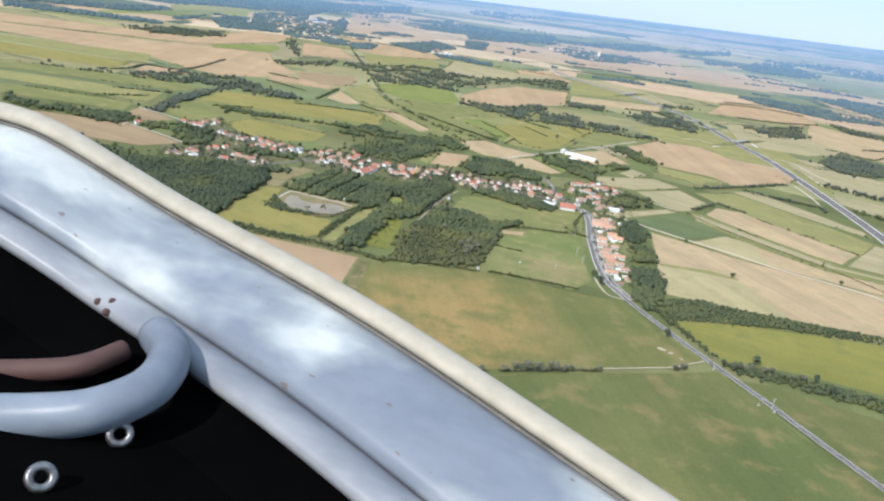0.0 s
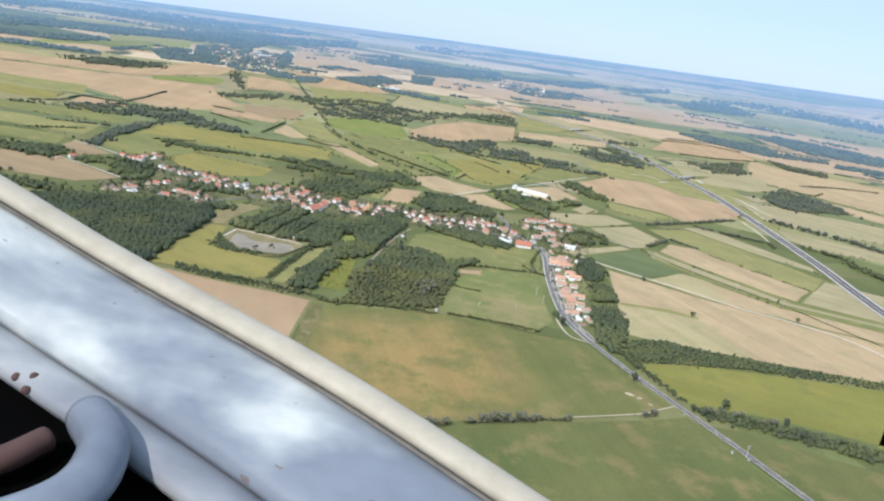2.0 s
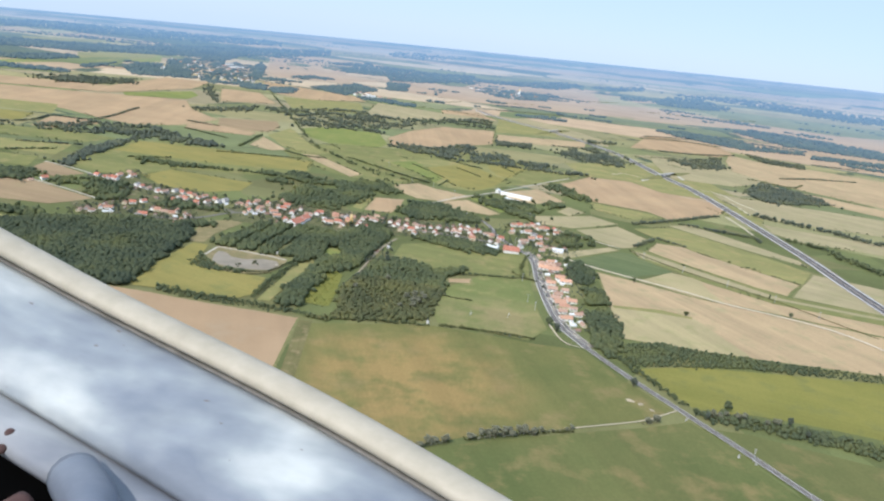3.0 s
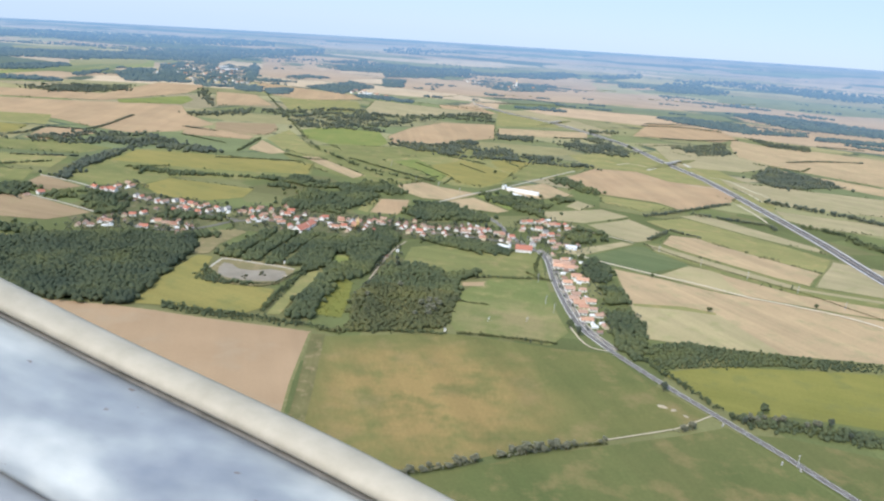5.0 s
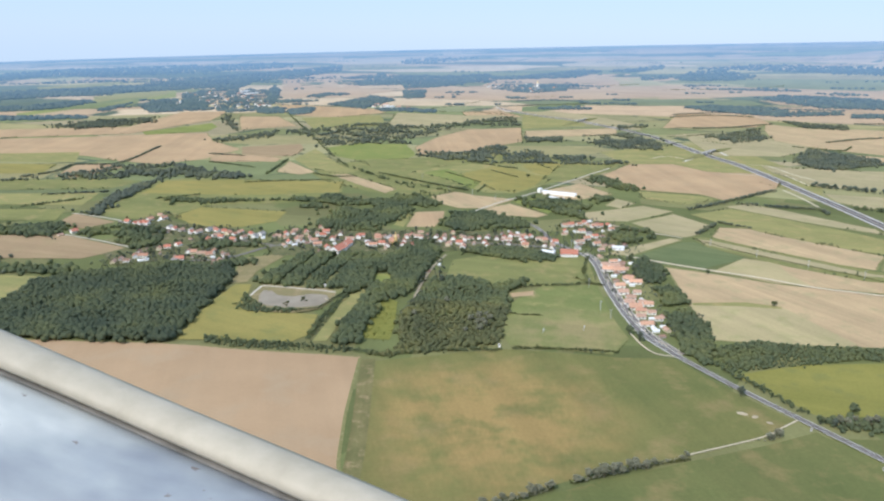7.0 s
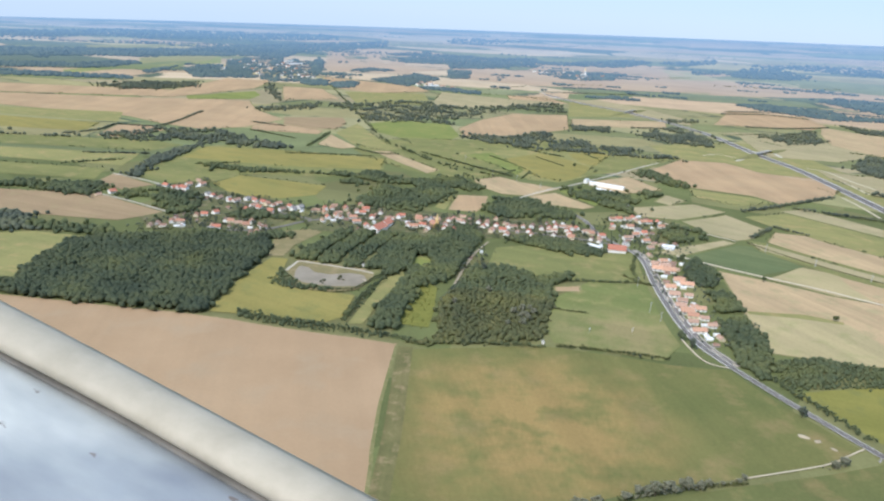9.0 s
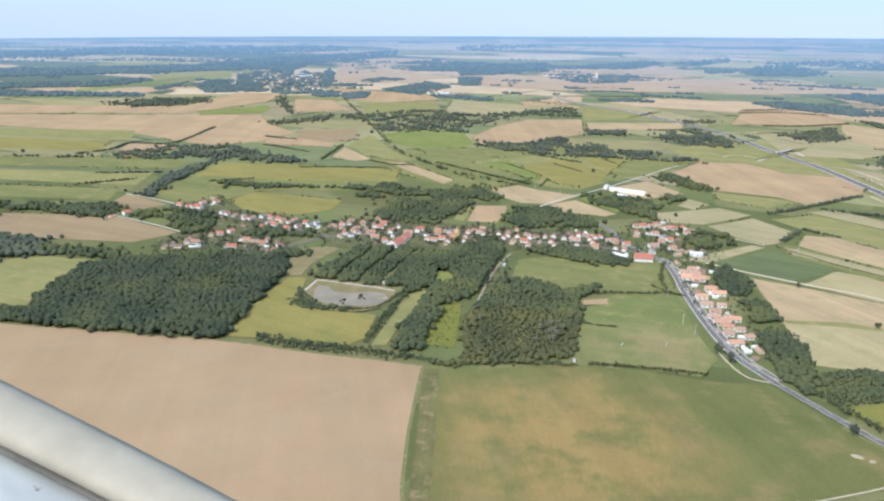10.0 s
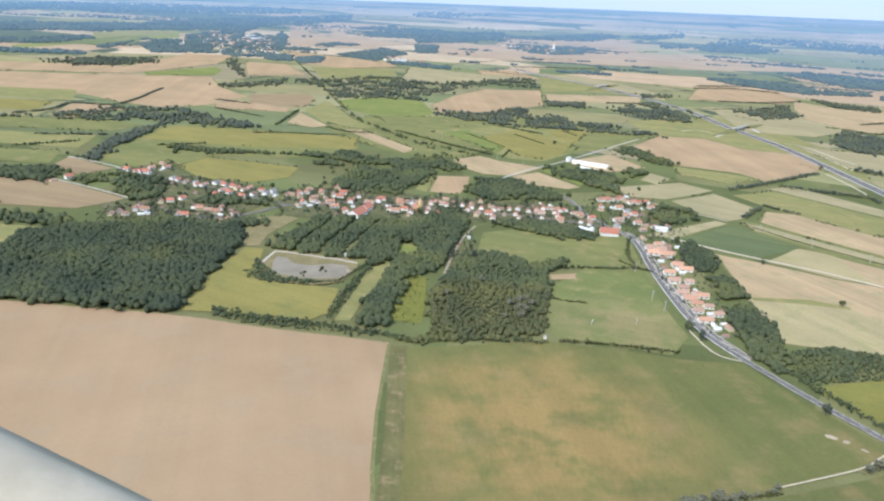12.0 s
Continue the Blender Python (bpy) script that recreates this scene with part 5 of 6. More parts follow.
HOMES = []
RED = [(119, 994), (141, 992), (-183, 984), (-174, 1007), (96, 1008), (111, 997), (-174, 1013), (-169, 1030)]
KEPT_FREE = [RED[2], RED[3], RED[6], RED[7], RED[0], RED[1]]


def settle(kinds, places, seed, end_on=0.65, size=1.0):
    """Houses at places, set square to the nearest street."""
    rng = np.random.default_rng(seed)
    for x, y in places:
        if min(math.hypot(x - fx, y - fy) for fx, fy in KEPT_FREE) < 12:
            continue
        ob = kinds[int(rng.choice(len(kinds), p=WEIGHTS if kinds is KINDS else None))]
        turn = street_turn(x, y) + (radians(0) if rng.uniform() < end_on else radians(90)) + rng.normal(0, 0.06)
        m = Matrix.Translation((x, y, ground_z(x, y))) @ Matrix.Rotation(turn, 4, "Z")
        k = size * rng.uniform(0.76, 0.98) * (0.83 if kinds is KINDS else 1.06 if kinds is ROW_KINDS else 0.94)
        if ob.name not in TAKEN:
            TAKEN.add(ob.name)
            ob.matrix_basis = m @ Matrix.Scale(k, 4)
        else:
            copy_thing(ob, m).scale = (k, k, k)
        HOMES.append((x, y))


WEIGHTS = [0.25, 0.11, 0.15, 0.23, 0.12, 0.06, 0.08]
WEST = [(-576, 1071), (-525, 1134), (-509, 1124), (-502, 1127), (-493, 1126), (-498, 1153), (-480, 1161), (-448, 1102), (-439, 1097), (-426, 1090), (-407, 1078), (-398, 1081), (-386, 1093), (-373, 1090), (-359, 1084), (-366, 1063), (-355, 1053), (-341, 1072)]
WEST_LOW = [(-337, 1084), (-334, 1039), (-323, 1053), (-367, 1038), (-419, 988), (-411, 997), (-433, 959), (-436, 952), (-426, 955), (-449, 939), (-438, 931), (-382, 948), (-374, 942), (-367, 974), (-375, 977), (-343, 963), (-341, 979), (-320, 961), (-327, 933), (-321, 938), (-401, 1010), (-317, 1073), (-308, 1058), (-302, 1071)]
MIDDLE = [(-263, 1056), (-253, 1032), (-259, 1082), (-244, 1045), (-236, 1038), (-239, 1081), (-230, 1060), (-221, 1043), (-222, 1077), (-213, 1072), (-212, 1091), (-196, 1051), (-192, 1062), (-189, 1080), (-212, 1023), (-195, 1006), (-180, 1033), (-169, 1036), (-163, 1028), (-161, 1065), (-157, 1074), (-143, 1028)]
CHURCH_END = [(-135, 1025), (-131, 1058), (-124, 1034), (-115, 1022), (-116, 1063), (-92, 1071), (-80, 1074), (-86, 1079), (-94, 1028), (-81, 1023), (-71, 1067), (-61, 1054), (-50, 1074), (-43, 1053), (-38, 1068), (-32, 1032), (-25, 1065), (-16, 1042)]
EAST = [(-9, 1064), (-11, 1022), (0, 1066), (4, 1042), (12, 1070), (19, 1047), (24, 1074), (22, 1032), (37, 1068), (43, 1054), (52, 1063), (58, 1085), (53, 1042), (72, 1069), (79, 1081), (75, 1033), (87, 1084), (99, 1071), (102, 1035), (112, 1029), (118, 1055)]
NORTH = [(145, 1154), (154, 1156), (168, 1161), (178, 1172), (165, 1118), (173, 1100), (180, 1089), (166, 1076), (153, 1056), (146, 1024), (176, 1048), (177, 1019), (198, 1153), (212, 1157), (212, 1133), (189, 1150), (141, 1117)]
ROW = [(170, 928), (180, 940), (182, 924), (172, 865), (171, 840), (171, 807), (174, 792), (174, 764), (175, 743)]
settle([KINDS[3], KINDS[0], KINDS[3]], WEST[:7], 30)
settle(KINDS, WEST[7:], 31)
settle(KINDS, WEST_LOW, 32)
settle(KINDS, MIDDLE, 33)
settle(KINDS, CHURCH_END, 34)
settle(KINDS, EAST, 35)
settle(KINDS, NORTH, 36)
settle(ROW_KINDS, ROW, 37, 1.0, 1.0)
ROW_MORE = [(170, 947), (183, 963), (178, 924), (185, 918), (187, 891), (193, 879), (176, 823), (185, 808), (187, 842), (178, 782), (188, 777), (191, 759), (190, 803)]
settle(ROW_KINDS, [q for q in ROW_MORE if min(math.hypot(q[0] - x, q[1] - y) for x, y in HOMES) > 8.5], 44, 1.0, 0.85)
SMALL = [(194, 959), (191, 968), (192, 933), (172, 902), (185, 879), (187, 869), (180, 804), (184, 759), (183, 712), (190, 738), (192, 729), (188, 891), (170, 984), (199, 1022), (205, 1021), (198, 767), (206, 769), (-54, 909), (-49, 875), (-127, 959)]
settle(SHEDS, SMALL, 38)
MORE = [(-267, 1076), (-257, 1088), (-241, 1093), (-223, 1112), (-215, 1098), (-237, 1033), (-219, 1038), (-211, 1023), (-253, 1034), (-256, 1016), (-172, 1056), (-162, 1074), (-147, 1034), (-141, 1027), (-133, 1067), (-125, 1034), (-123, 1070), (-94, 1049), (-83, 1029), (-80, 1076), (-66, 1068), (-62, 1052), (-55, 1080), (-38, 1082), (-29, 1043), (-26, 1097)]
MORE += [(-19, 1063), (-14, 1028), (-9, 1043), (1, 1035), (9, 1077), (24, 1046), (34, 1060), (48, 1073), (58, 1061), (69, 1087), (74, 1052), (104, 1062), (-479, 1162), (-504, 1158), (-449, 1107), (-412, 1090), (-387, 1097), (-361, 1065), (-351, 1074), (-340, 1078), (-451, 941), (-438, 969), (-377, 932), (-369, 979), (-326, 969), (-420, 993)]
settle(KINDS, [q for q in MORE if min(math.hypot(q[0] - x, q[1] - y) for x, y in HOMES) > 9], 43, 0.7, 0.95)
shed_rng = np.random.default_rng(5)
BACKS = [(x + shed_rng.normal(0, 14), y + shed_rng.normal(0, 14)) for x, y in HOMES]
settle(SHEDS, [b for b in BACKS if min(math.hypot(b[0] - x, b[1] - y) for x, y in HOMES) > 10 and min((q - Vector(b)).length for s in STREETS for q in s) > 11], 39)

garden = np.random.default_rng(9)
growth = []
for x, y in list(HOMES):
    if (x, y) in ROW or (x, y) in ROW_MORE:
        continue
    for _ in range(18):
        a, d = garden.uniform(0, 6.28), garden.uniform(7, 27)
        px, py = x + math.cos(a) * d, y + math.sin(a) * d
        if not beside_lane(px, py) and min(math.hypot(px - hx, py - hy) for hx, hy in HOMES) > 7.5 and not any(abs(px - hx) < 6.5 and 0 < hy - py < 12 for hx, hy in HOMES) and min(math.hypot(px - hx, py + 8 - hy) for hx, hy in KEPT_FREE) > 14 and min((q - Vector((px, py))).length for s in STREETS for q in s) > 6:
            if garden.uniform() < 0.045:
                plant(GREEN_TREES, px, py, garden, 0.75)
            else:
                growth.append((px, py, 0.0))
gv, gf = crowns(np.array(growth), garden.uniform(2.5, 5.2, len(growth)), 5, garden)
tagged(array_object("garden_trees", gv, gf, FOLIAGE["dark"], True), "leafy fruit trees and shrubs in the village gardens", "trees", kind="stuff")

# drives from the road to the row of houses
for x, y in ROW:
    near = min((q for q in STREETS[0]), key=lambda q: (q - Vector((x, y))).length)
    way = Vector((x, y)) - near
    tagged(band("drive", [near + way * 0.12, near + way * 0.4, near + way * 0.75], -1.6, 1.6, M_SHOULDER, 0.70), "pale concrete drive in front of a house", "drive", kind="structure")
tagged(band("pavement", STREETS[0][60:], 6.2, 7.6, M_SHOULDER, 0.69), "narrow concrete pavement along the main road", "pavement", kind="structure")

# distant villages and farms
TOWN = [(-1320, 3600), (-1289, 3573), (-1246, 3520), (-1146, 3291), (-1176, 3429), (-1223, 3643), (-1147, 3494), (-1092, 3419), (-1038, 3310), (-1070, 3510), (-1072, 3606), (-1020, 3500), (-939, 3289), (-955, 3406), (-864, 3131), (-833, 3069), (-824, 3111), (-795, 3079), (-884, 3283), (-985, 3539), (-981, 2999), (-1030, 3108), (-1100, 3239), (-919, 3069), (-871, 3027), (-941, 3180)]
TOWN_EAST = [(113, 4062), (151, 4041), (174, 4008), (262, 4076), (323, 3958), (343, 4029), (347, 3928), (370, 4083), (371, 3982), (374, 3877), (452, 3998), (321, 3845), (282, 3957), (316, 4120)]
FARM = [(-376, 3093), (-373, 3182), (-342, 3098), (-338, 3187), (-255, 3019), (-232, 3040), (-274, 3080)]
settle([KINDS[0], KINDS[5], KINDS[4]], TOWN, 40, 0.5, 1.35)
settle([KINDS[0], KINDS[5]], TOWN_EAST, 41, 0.5, 1.5)
settle([KINDS[0], KINDS[1]], FARM, 42, 0.5, 1.4)
far_growth = []
for x, y in TOWN + TOWN_EAST:
    for _ in range(2):
        a, far_d = garden.uniform(0, 6.28), garden.uniform(25, 90)
        far_growth.append((x + math.cos(a) * far_d * 1.3, y + abs(math.sin(a)) * far_d * 0.5 + 12))
far_growth = np.array([(x, y, ground_z(x, y)) for x, y in far_growth])
tagged(array_object("town_trees", *crowns(far_growth, garden.uniform(6, 9, len(far_growth)), 2, garden), FOLIAGE["haze"], True), "dark trees among the houses of distant towns", "trees", kind="stuff")


# ---------------------------------------------------------------- church, barns and other buildings
def spire(bm, x, y, z0, w, z1):
    base = [bm.verts.new((x + sx * w / 2, y + sy * w / 2, z0)) for sx, sy in ((-1, -1), (1, -1), (1, 1), (-1, 1))]
    waist = [bm.verts.new((x + sx * w * 0.26, y + sy * w * 0.26, z0 + (z1 - z0) * 0.35)) for sx, sy in ((-1, -1), (1, -1), (1, 1), (-1, 1))]
    tip = bm.verts.new((x, y, z1))
    for k in range(4):
        bm.faces.new((base[k], base[(k + 1) % 4], waist[(k + 1) % 4], waist[k]))
        bm.faces.new((waist[k], waist[(k + 1) % 4], tip))
    bm.faces.new(base[::-1])
    return bm


def church(x, y, turn, wall, roof, size, label):
    root = tagged(new("church"), label, "church")
    part("nave", gable_walls(10, 20, 6, 5), wall, root)
    part("roof", gable_roof(10, 20, 6, 5), roof, root)
    tower = part("tower", box(bmesh.new(), -2.3, -14.4, -0.3, 2.3, -10, 15), wall, root)
    part("cornice", box(bmesh.new(), -2.6, -14.7, 15, 2.6, -9.7, 15.6), wall, tower)
    part("spire", spire(bmesh.new(), 0, -12.25, 15.6, 4.6, 27), M_COPPER, tower)
    for sx in (-1, 1):
        part("belfry_window", box(bmesh.new(), sx * 2.3 - 0.05, -13, 11, sx * 2.3 + 0.05, -11.6, 13.6), M_GLASS, tower)
    for k in range(4):
        for sx in (-1, 1):
            part("window", box(bmesh.new(), sx * 5 - 0.06, -7 + k * 4.4, 2, sx * 5 + 0.06, -5.8 + k * 4.4, 4.6), M_GLASS, root)
    root.matrix_basis = Matrix.Translation((x, y, ground_z(x, y))) @ Matrix.Rotation(turn, 4, "Z") @ Matrix.Scale(size, 4)


CHURCHES = [(-109, 1039), (-1185, 3136), (361, 4040)]
church(*CHURCHES[0], 0.5, M_OCHRE, M_ROOF[0], 0.76, "ochre village church with a pointed spire beside the street")
church(*CHURCHES[1], 0.9, M_WALL[0], M_ROOF[3], 1.0, "white church on the edge of a distant town")
church(*CHURCHES[2], 0.2, M_WALL[0], M_ROOF[3], 1.5, "white church in a distant village among trees")


def long_barn(a, b, width, h, wall, roof, label, name="barn", category="barn"):
    """A long low building from a to b."""
    a, b = Vector(a), Vector(b)
    root = tagged(new(name), label, category)
    l = (b - a).length
    part("wall", gable_walls(width, l, h, width * 0.14), wall, root)
    part("roof", gable_roof(width, l, h, width * 0.14, 0.8, 0.25), roof, root)
    strip = None
    for k in range(int(l / 6)):
        if strip is None:
            ob = part("window", box(bmesh.new(), -0.06, -1.6, -0.5, 0.06, 1.6, 0.5), M_GLASS, root)
            strip = ob.data
        else:
            ob = new("window", strip)
            ob.parent = root
        ob.location = (-width / 2, -l / 2 + 3 + k * 6, h * 0.6)
    c = (a + b) / 2
    root.matrix_basis = Matrix.Translation((c.x, c.y, ground_z(c.x, c.y))) @ Matrix.Rotation(math.atan2(b.y - a.y, b.x - a.x) - radians(90), 4, "Z")


BARN = [(137, 1404), (193, 1379), (144, 1361), (168, 1345), (129, 1412), (133, 1418), (194, 1029), (209, 1028)]
long_barn(BARN[0], BARN[1], 11, 4.5, M_WALL[0], M_SHEET, "long white industrial hall with a white sheet roof")
long_barn(BARN[2], BARN[3], 7, 3.2, M_WALL[2], M_SHEET, "low pale annex beside the white hall")
long_barn(BARN[4], BARN[5], 6, 7, M_WALL[0], M_SHEET, "tall white block at the works entrance", "silo", "building")
long_barn(BARN[6], BARN[7], 9, 3.4, M_WALL[0], M_SHEET, "white flat-roofed workshop at the village edge")
FARMHALL = [(-326, 3059), (-297, 3085), (-1053, 3595), (-995, 3653), (-1090, 3685), (-1063, 3743)]
long_barn(FARMHALL[0], FARMHALL[1], 18, 6, M_WALL[0], M_SHEET, "white farm hall in the distance")
long_barn(FARMHALL[2], FARMHALL[3], 12, 5, M_WALL[0], M_SHEET, "long white hall at the edge of the distant town")
long_barn(FARMHALL[4], FARMHALL[5], 10, 5, M_WALL[0], M_SHEET, "long white hall at the edge of the distant town")


def red_hall(a, b, width, h, rise, label):
    a, b = Vector(a), Vector(b)
    l = (b - a).length
    root = tagged(new("hall"), label, "building")
    part("wall", gable_walls(width, l, h, rise), M_WALL[0], root)
    part("roof", gable_roof(width, l, h, rise), M_ROOF[1], root)
    for k in range(int(l / 4)):
        part("window", box(bmesh.new(), -width / 2 - 0.06, -l / 2 + 1.4 + k * 4, 1.2, -width / 2 + 0.06, -l / 2 + 3.2 + k * 4, 2.8), M_GLASS, root)
    c = (a + b) / 2
    root.matrix_basis = Matrix.Translation((c.x, c.y, 0)) @ Matrix.Rotation(math.atan2(b.y - a.y, b.x - a.x) - radians(90), 4, "Z")


red_hall(RED[0], RED[1], 15, 4.2, 4.6, "white hall with a large orange-red roof by the road bend")
red_hall(RED[2], RED[3], 15, 5, 5, "long building with a bright red tile roof in the village")
red_hall(RED[6], RED[7], 12, 5, 4.6, "red-roofed wing of the long village building")
long_barn(RED[4], RED[5], 7, 3, M_WALL[0], M_SHEET, "white flat-roofed row beside the red-roofed hall")


# ---------------------------------------------------------------- motorway bridge
def bridge(a, b, width):
    a, b = Vector(a), Vector(b)
    l = (b - a).length
    root = tagged(new("bridge"), "concrete road bridge that crosses the motorway", "bridge")
    part("deck", box(bmesh.new(), -width / 2, -l / 2, 5.2, width / 2, l / 2, 6.2), M_CONCRETE, root)
    for sx in (-1, 1):
        part("parapet", box(bmesh.new(), sx * width / 2 - 0.25, -l / 2, 6.2, sx * width / 2 + 0.25, l / 2, 7.0), M_SHOULDER, root)
    for y in (-l * 0.25, 0, l * 0.25):
        part("pier", box(bmesh.new(), -width * 0.35, y - 0.8, -0.3, width * 0.35, y + 0.8, 5.2), M_CONCRETE, root)
    for sy in (-1, 1):
        bm = bmesh.new()
        v = [bm.verts.new(p) for p in ((-width / 2 - 11, sy * l / 2, -0.3), (width / 2 + 11, sy * l / 2, -0.3), (width / 2, sy * l / 2, 6.0), (-width / 2, sy * l / 2, 6.0), (-width / 2, sy * (l / 2 + 110), -0.3), (width / 2, sy * (l / 2 + 110), -0.3))]
        for f in ((0, 1, 2, 3), (3, 2, 5, 4), (0, 3, 4), (1, 5, 2), (0, 4, 5, 1)):
            bm.faces.new([v[i] for i in f])
        bmesh.ops.recalc_face_normals(bm, faces=bm.faces[:])
        part("ramp", bm, FIELD["margin"], root)
    c = (a + b) / 2
    root.matrix_basis = Matrix.Translation((c.x, c.y, 0.5)) @ Matrix.Rotation(math.atan2(b.y - a.y, b.x - a.x) - radians(90), 4, "Z")


SPAN = [(572, 1894), (630, 1964), (363, 2603), (413, 2687)]
bridge(SPAN[0], SPAN[1], 7)
bridge(SPAN[2], SPAN[3], 7)


# ---------------------------------------------------------------- poles, goals, pond gear
def pole_kind(h, label, group, arm=1.6):
    root = tagged(new("utility_pole"), label, "pole", group)
    bm = bmesh.new()
    bmesh.ops.create_cone(bm, cap_ends=True, segments=8, radius1=0.32, radius2=0.2, depth=h, matrix=Matrix.Translation((0, 0, h / 2)))
    part("post", bm, M_CONCRETE, root)
    part("cross_arm", box(bmesh.new(), -arm, -0.12, h - 1.0, arm, 0.12, h - 0.75), M_CONCRETE, root)
    return root


POLES = [(334, 1051), (378, 997), (427, 953), (475, 908), (511, 858), (-38, 1399), (-96, 1544), (5, 1384), (45, 1333), (285, 480), (177, 1221), (136, 863), (136, 785), (142, 760), (139, 1037)]
poles = [pole_kind(11, "pale concrete power pole in the fields", "power poles across the fields")]
poles[0].matrix_basis = Matrix.Translation((*POLES[0], 0)) @ Matrix.Rotation(0.4, 4, "Z")
for x, y in POLES[1:]:
    copy_thing(poles[0], Matrix.Translation((x, y, 0)) @ Matrix.Rotation(0.4, 4, "Z"))


def goal(x, y, turn):
    root = tagged(new("football_goal"), "white football goal on the dry pitch", "goal", "goals of the pitch")
    for sx in (-1, 1):
        part("post", box(bmesh.new(), sx * 3.66 - 0.15, -0.15, -0.1, sx * 3.66 + 0.15, 0.15, 2.6), M_LINE, root)
        part("stay", box(bmesh.new(), sx * 3.66 - 0.08, 0.15, 0, sx * 3.66 + 0.08, 1.6, 0.16), M_LINE, root)
    part("crossbar", box(bmesh.new(), -3.8, -0.15, 2.6, 3.8, 0.15, 2.9), M_LINE, root)
    root.matrix_basis = Matrix.Translation((x, y, 0.3)) @ Matrix.Rotation(turn, 4, "Z")


for x, y in ((69, 720), (110, 729)):
    goal(x, y, 1.3)

POND = [(-169, 847), (-156, 798), (-190, 771), (-186, 803), (-201, 787), (24, 681)]


def hut(x, y, turn, label, w=3, l=4):
    root = tagged(new("hut"), label, "hut", "huts and shelters")
    part("wall", gable_walls(w, l, 2.2, 0.8), M_WALL[0], root)
    part("roof", gable_roof(w, l, 2.2, 0.8, 0.3, 0.12), M_CONCRETE, root)
    root.matrix_basis = Matrix.Translation((x, y, 0.6)) @ Matrix.Rotation(turn, 4, "Z")


def jetty(x, y, turn, length=9):
    root = tagged(new("jetty"), "short pale plank jetty at the pond's edge", "jetty", "jetties of the pond")
    for k in range(int(length / 0.6)):
        part("plank", box(bmesh.new(), -0.9, k * 0.6, 1.3, 0.9, k * 0.6 + 0.5, 1.4), M_TRACK, root)
    for k in (0, length - 0.8):
        for sx in (-1, 1):
            part("post", box(bmesh.new(), sx * 0.8 - 0.1, k, -0.1, sx * 0.8 + 0.1, k + 0.2, 1.3), M_BARK, root)
    root.matrix_basis = Matrix.Translation((x, y, 0.2)) @ Matrix.Rotation(turn, 4, "Z")


def heap(x, y, length, width, h, turn, label):
    """A low uneven mound of sand."""
    rng = np.random.default_rng(int(x + y))
    bm = bmesh.new()
    top = bm.verts.new((0, 0, h))
    rings = [[bm.verts.new((math.cos(k * 0.5236) * length * r * rng.uniform(0.8, 1.2), math.sin(k * 0.5236) * width * r * rng.uniform(0.8, 1.2), h * z * rng.uniform(0.8, 1.15))) for k in range(12)] for r, z in ((0.3, 0.85), (0.65, 0.45), (1.0, -0.02))]
    for k in range(12):
        n = (k + 1) % 12
        bm.faces.new((top, rings[0][k], rings[0][n]))
        for a, b in zip(rings, rings[1:]):
            bm.faces.new((a[k], b[k], b[n], a[n]))
    ob = tagged(mesh_object("sand_heap", bm, M_SOIL, None, True), label, "heap", "heaps of sand in the meadow")
    ob.matrix_basis = Matrix.Translation((x, y, 0.1)) @ Matrix.Rotation(turn, 4, "Z")


heap(207, 560, 4.5, 2.6, 1.1, -0.5, "low pale sand heap at the meadow's corner")
heap(215, 555, 3.2, 2.0, 0.8, 0.3, "low pale sand heap at the meadow's corner")
heap(223, 546, 2.6, 1.6, 0.7, -0.7, "small pale sand heap at the meadow's corner")


def culvert(x, y, turn):
    """A low concrete head wall with two wings beside the road."""
    root = tagged(new("culvert"), "pale concrete culvert head beside the road", "culvert", "culverts of the main road")
    part("head_wall", box(bmesh.new(), -1.7, -0.2, -0.2, 1.7, 0.2, 0.9), M_CONCRETE, root)
    for sx in (-1, 1):
        part("wing", box(bmesh.new(), sx * 1.7 - 0.15, -0.2, -0.2, sx * 1.7 + 0.15, 1.3, 0.7), M_CONCRETE, root)
    # the shade inside the pipe is a near-black block on the wall
    part("pipe_mouth", box(bmesh.new(), -0.5, 0.2, 0, 0.5, 0.3, 0.8), M_DARK_HOLE, root)
    root.matrix_basis = Matrix.Translation((x, y, 0.3)) @ Matrix.Rotation(turn, 4, "Z")


M_DARK_HOLE = plain("culvert_shade", (0.03, 0.03, 0.03), (0.05, 0.05, 0.05), 0.5, 0.9)
CULVERTS = [(276, 484), (286, 477), (250, 536)]
culvert(CULVERTS[0][0], CULVERTS[0][1], 1.1)
culvert(CULVERTS[1][0], CULVERTS[1][1], -2.0)
culvert(CULVERTS[2][0], CULVERTS[2][1], 1.1)
hut(*POND[0], 1.2, "small white hut on the bank of the pond", 2, 2.6)
jetty(*POND[1], 0.9)
jetty(*POND[2], 1.5, 12)
hut(*POND[5], 0.2, "small white hut at the meadow's edge", 2, 2)
islet = np.random.default_rng(3)
for x, y in POND[3:5]:
    for _ in range(5):
        plant([GREEN_TREES[2]], x + islet.normal(0, 2.5), y + islet.normal(0, 2.5), islet, 0.4)


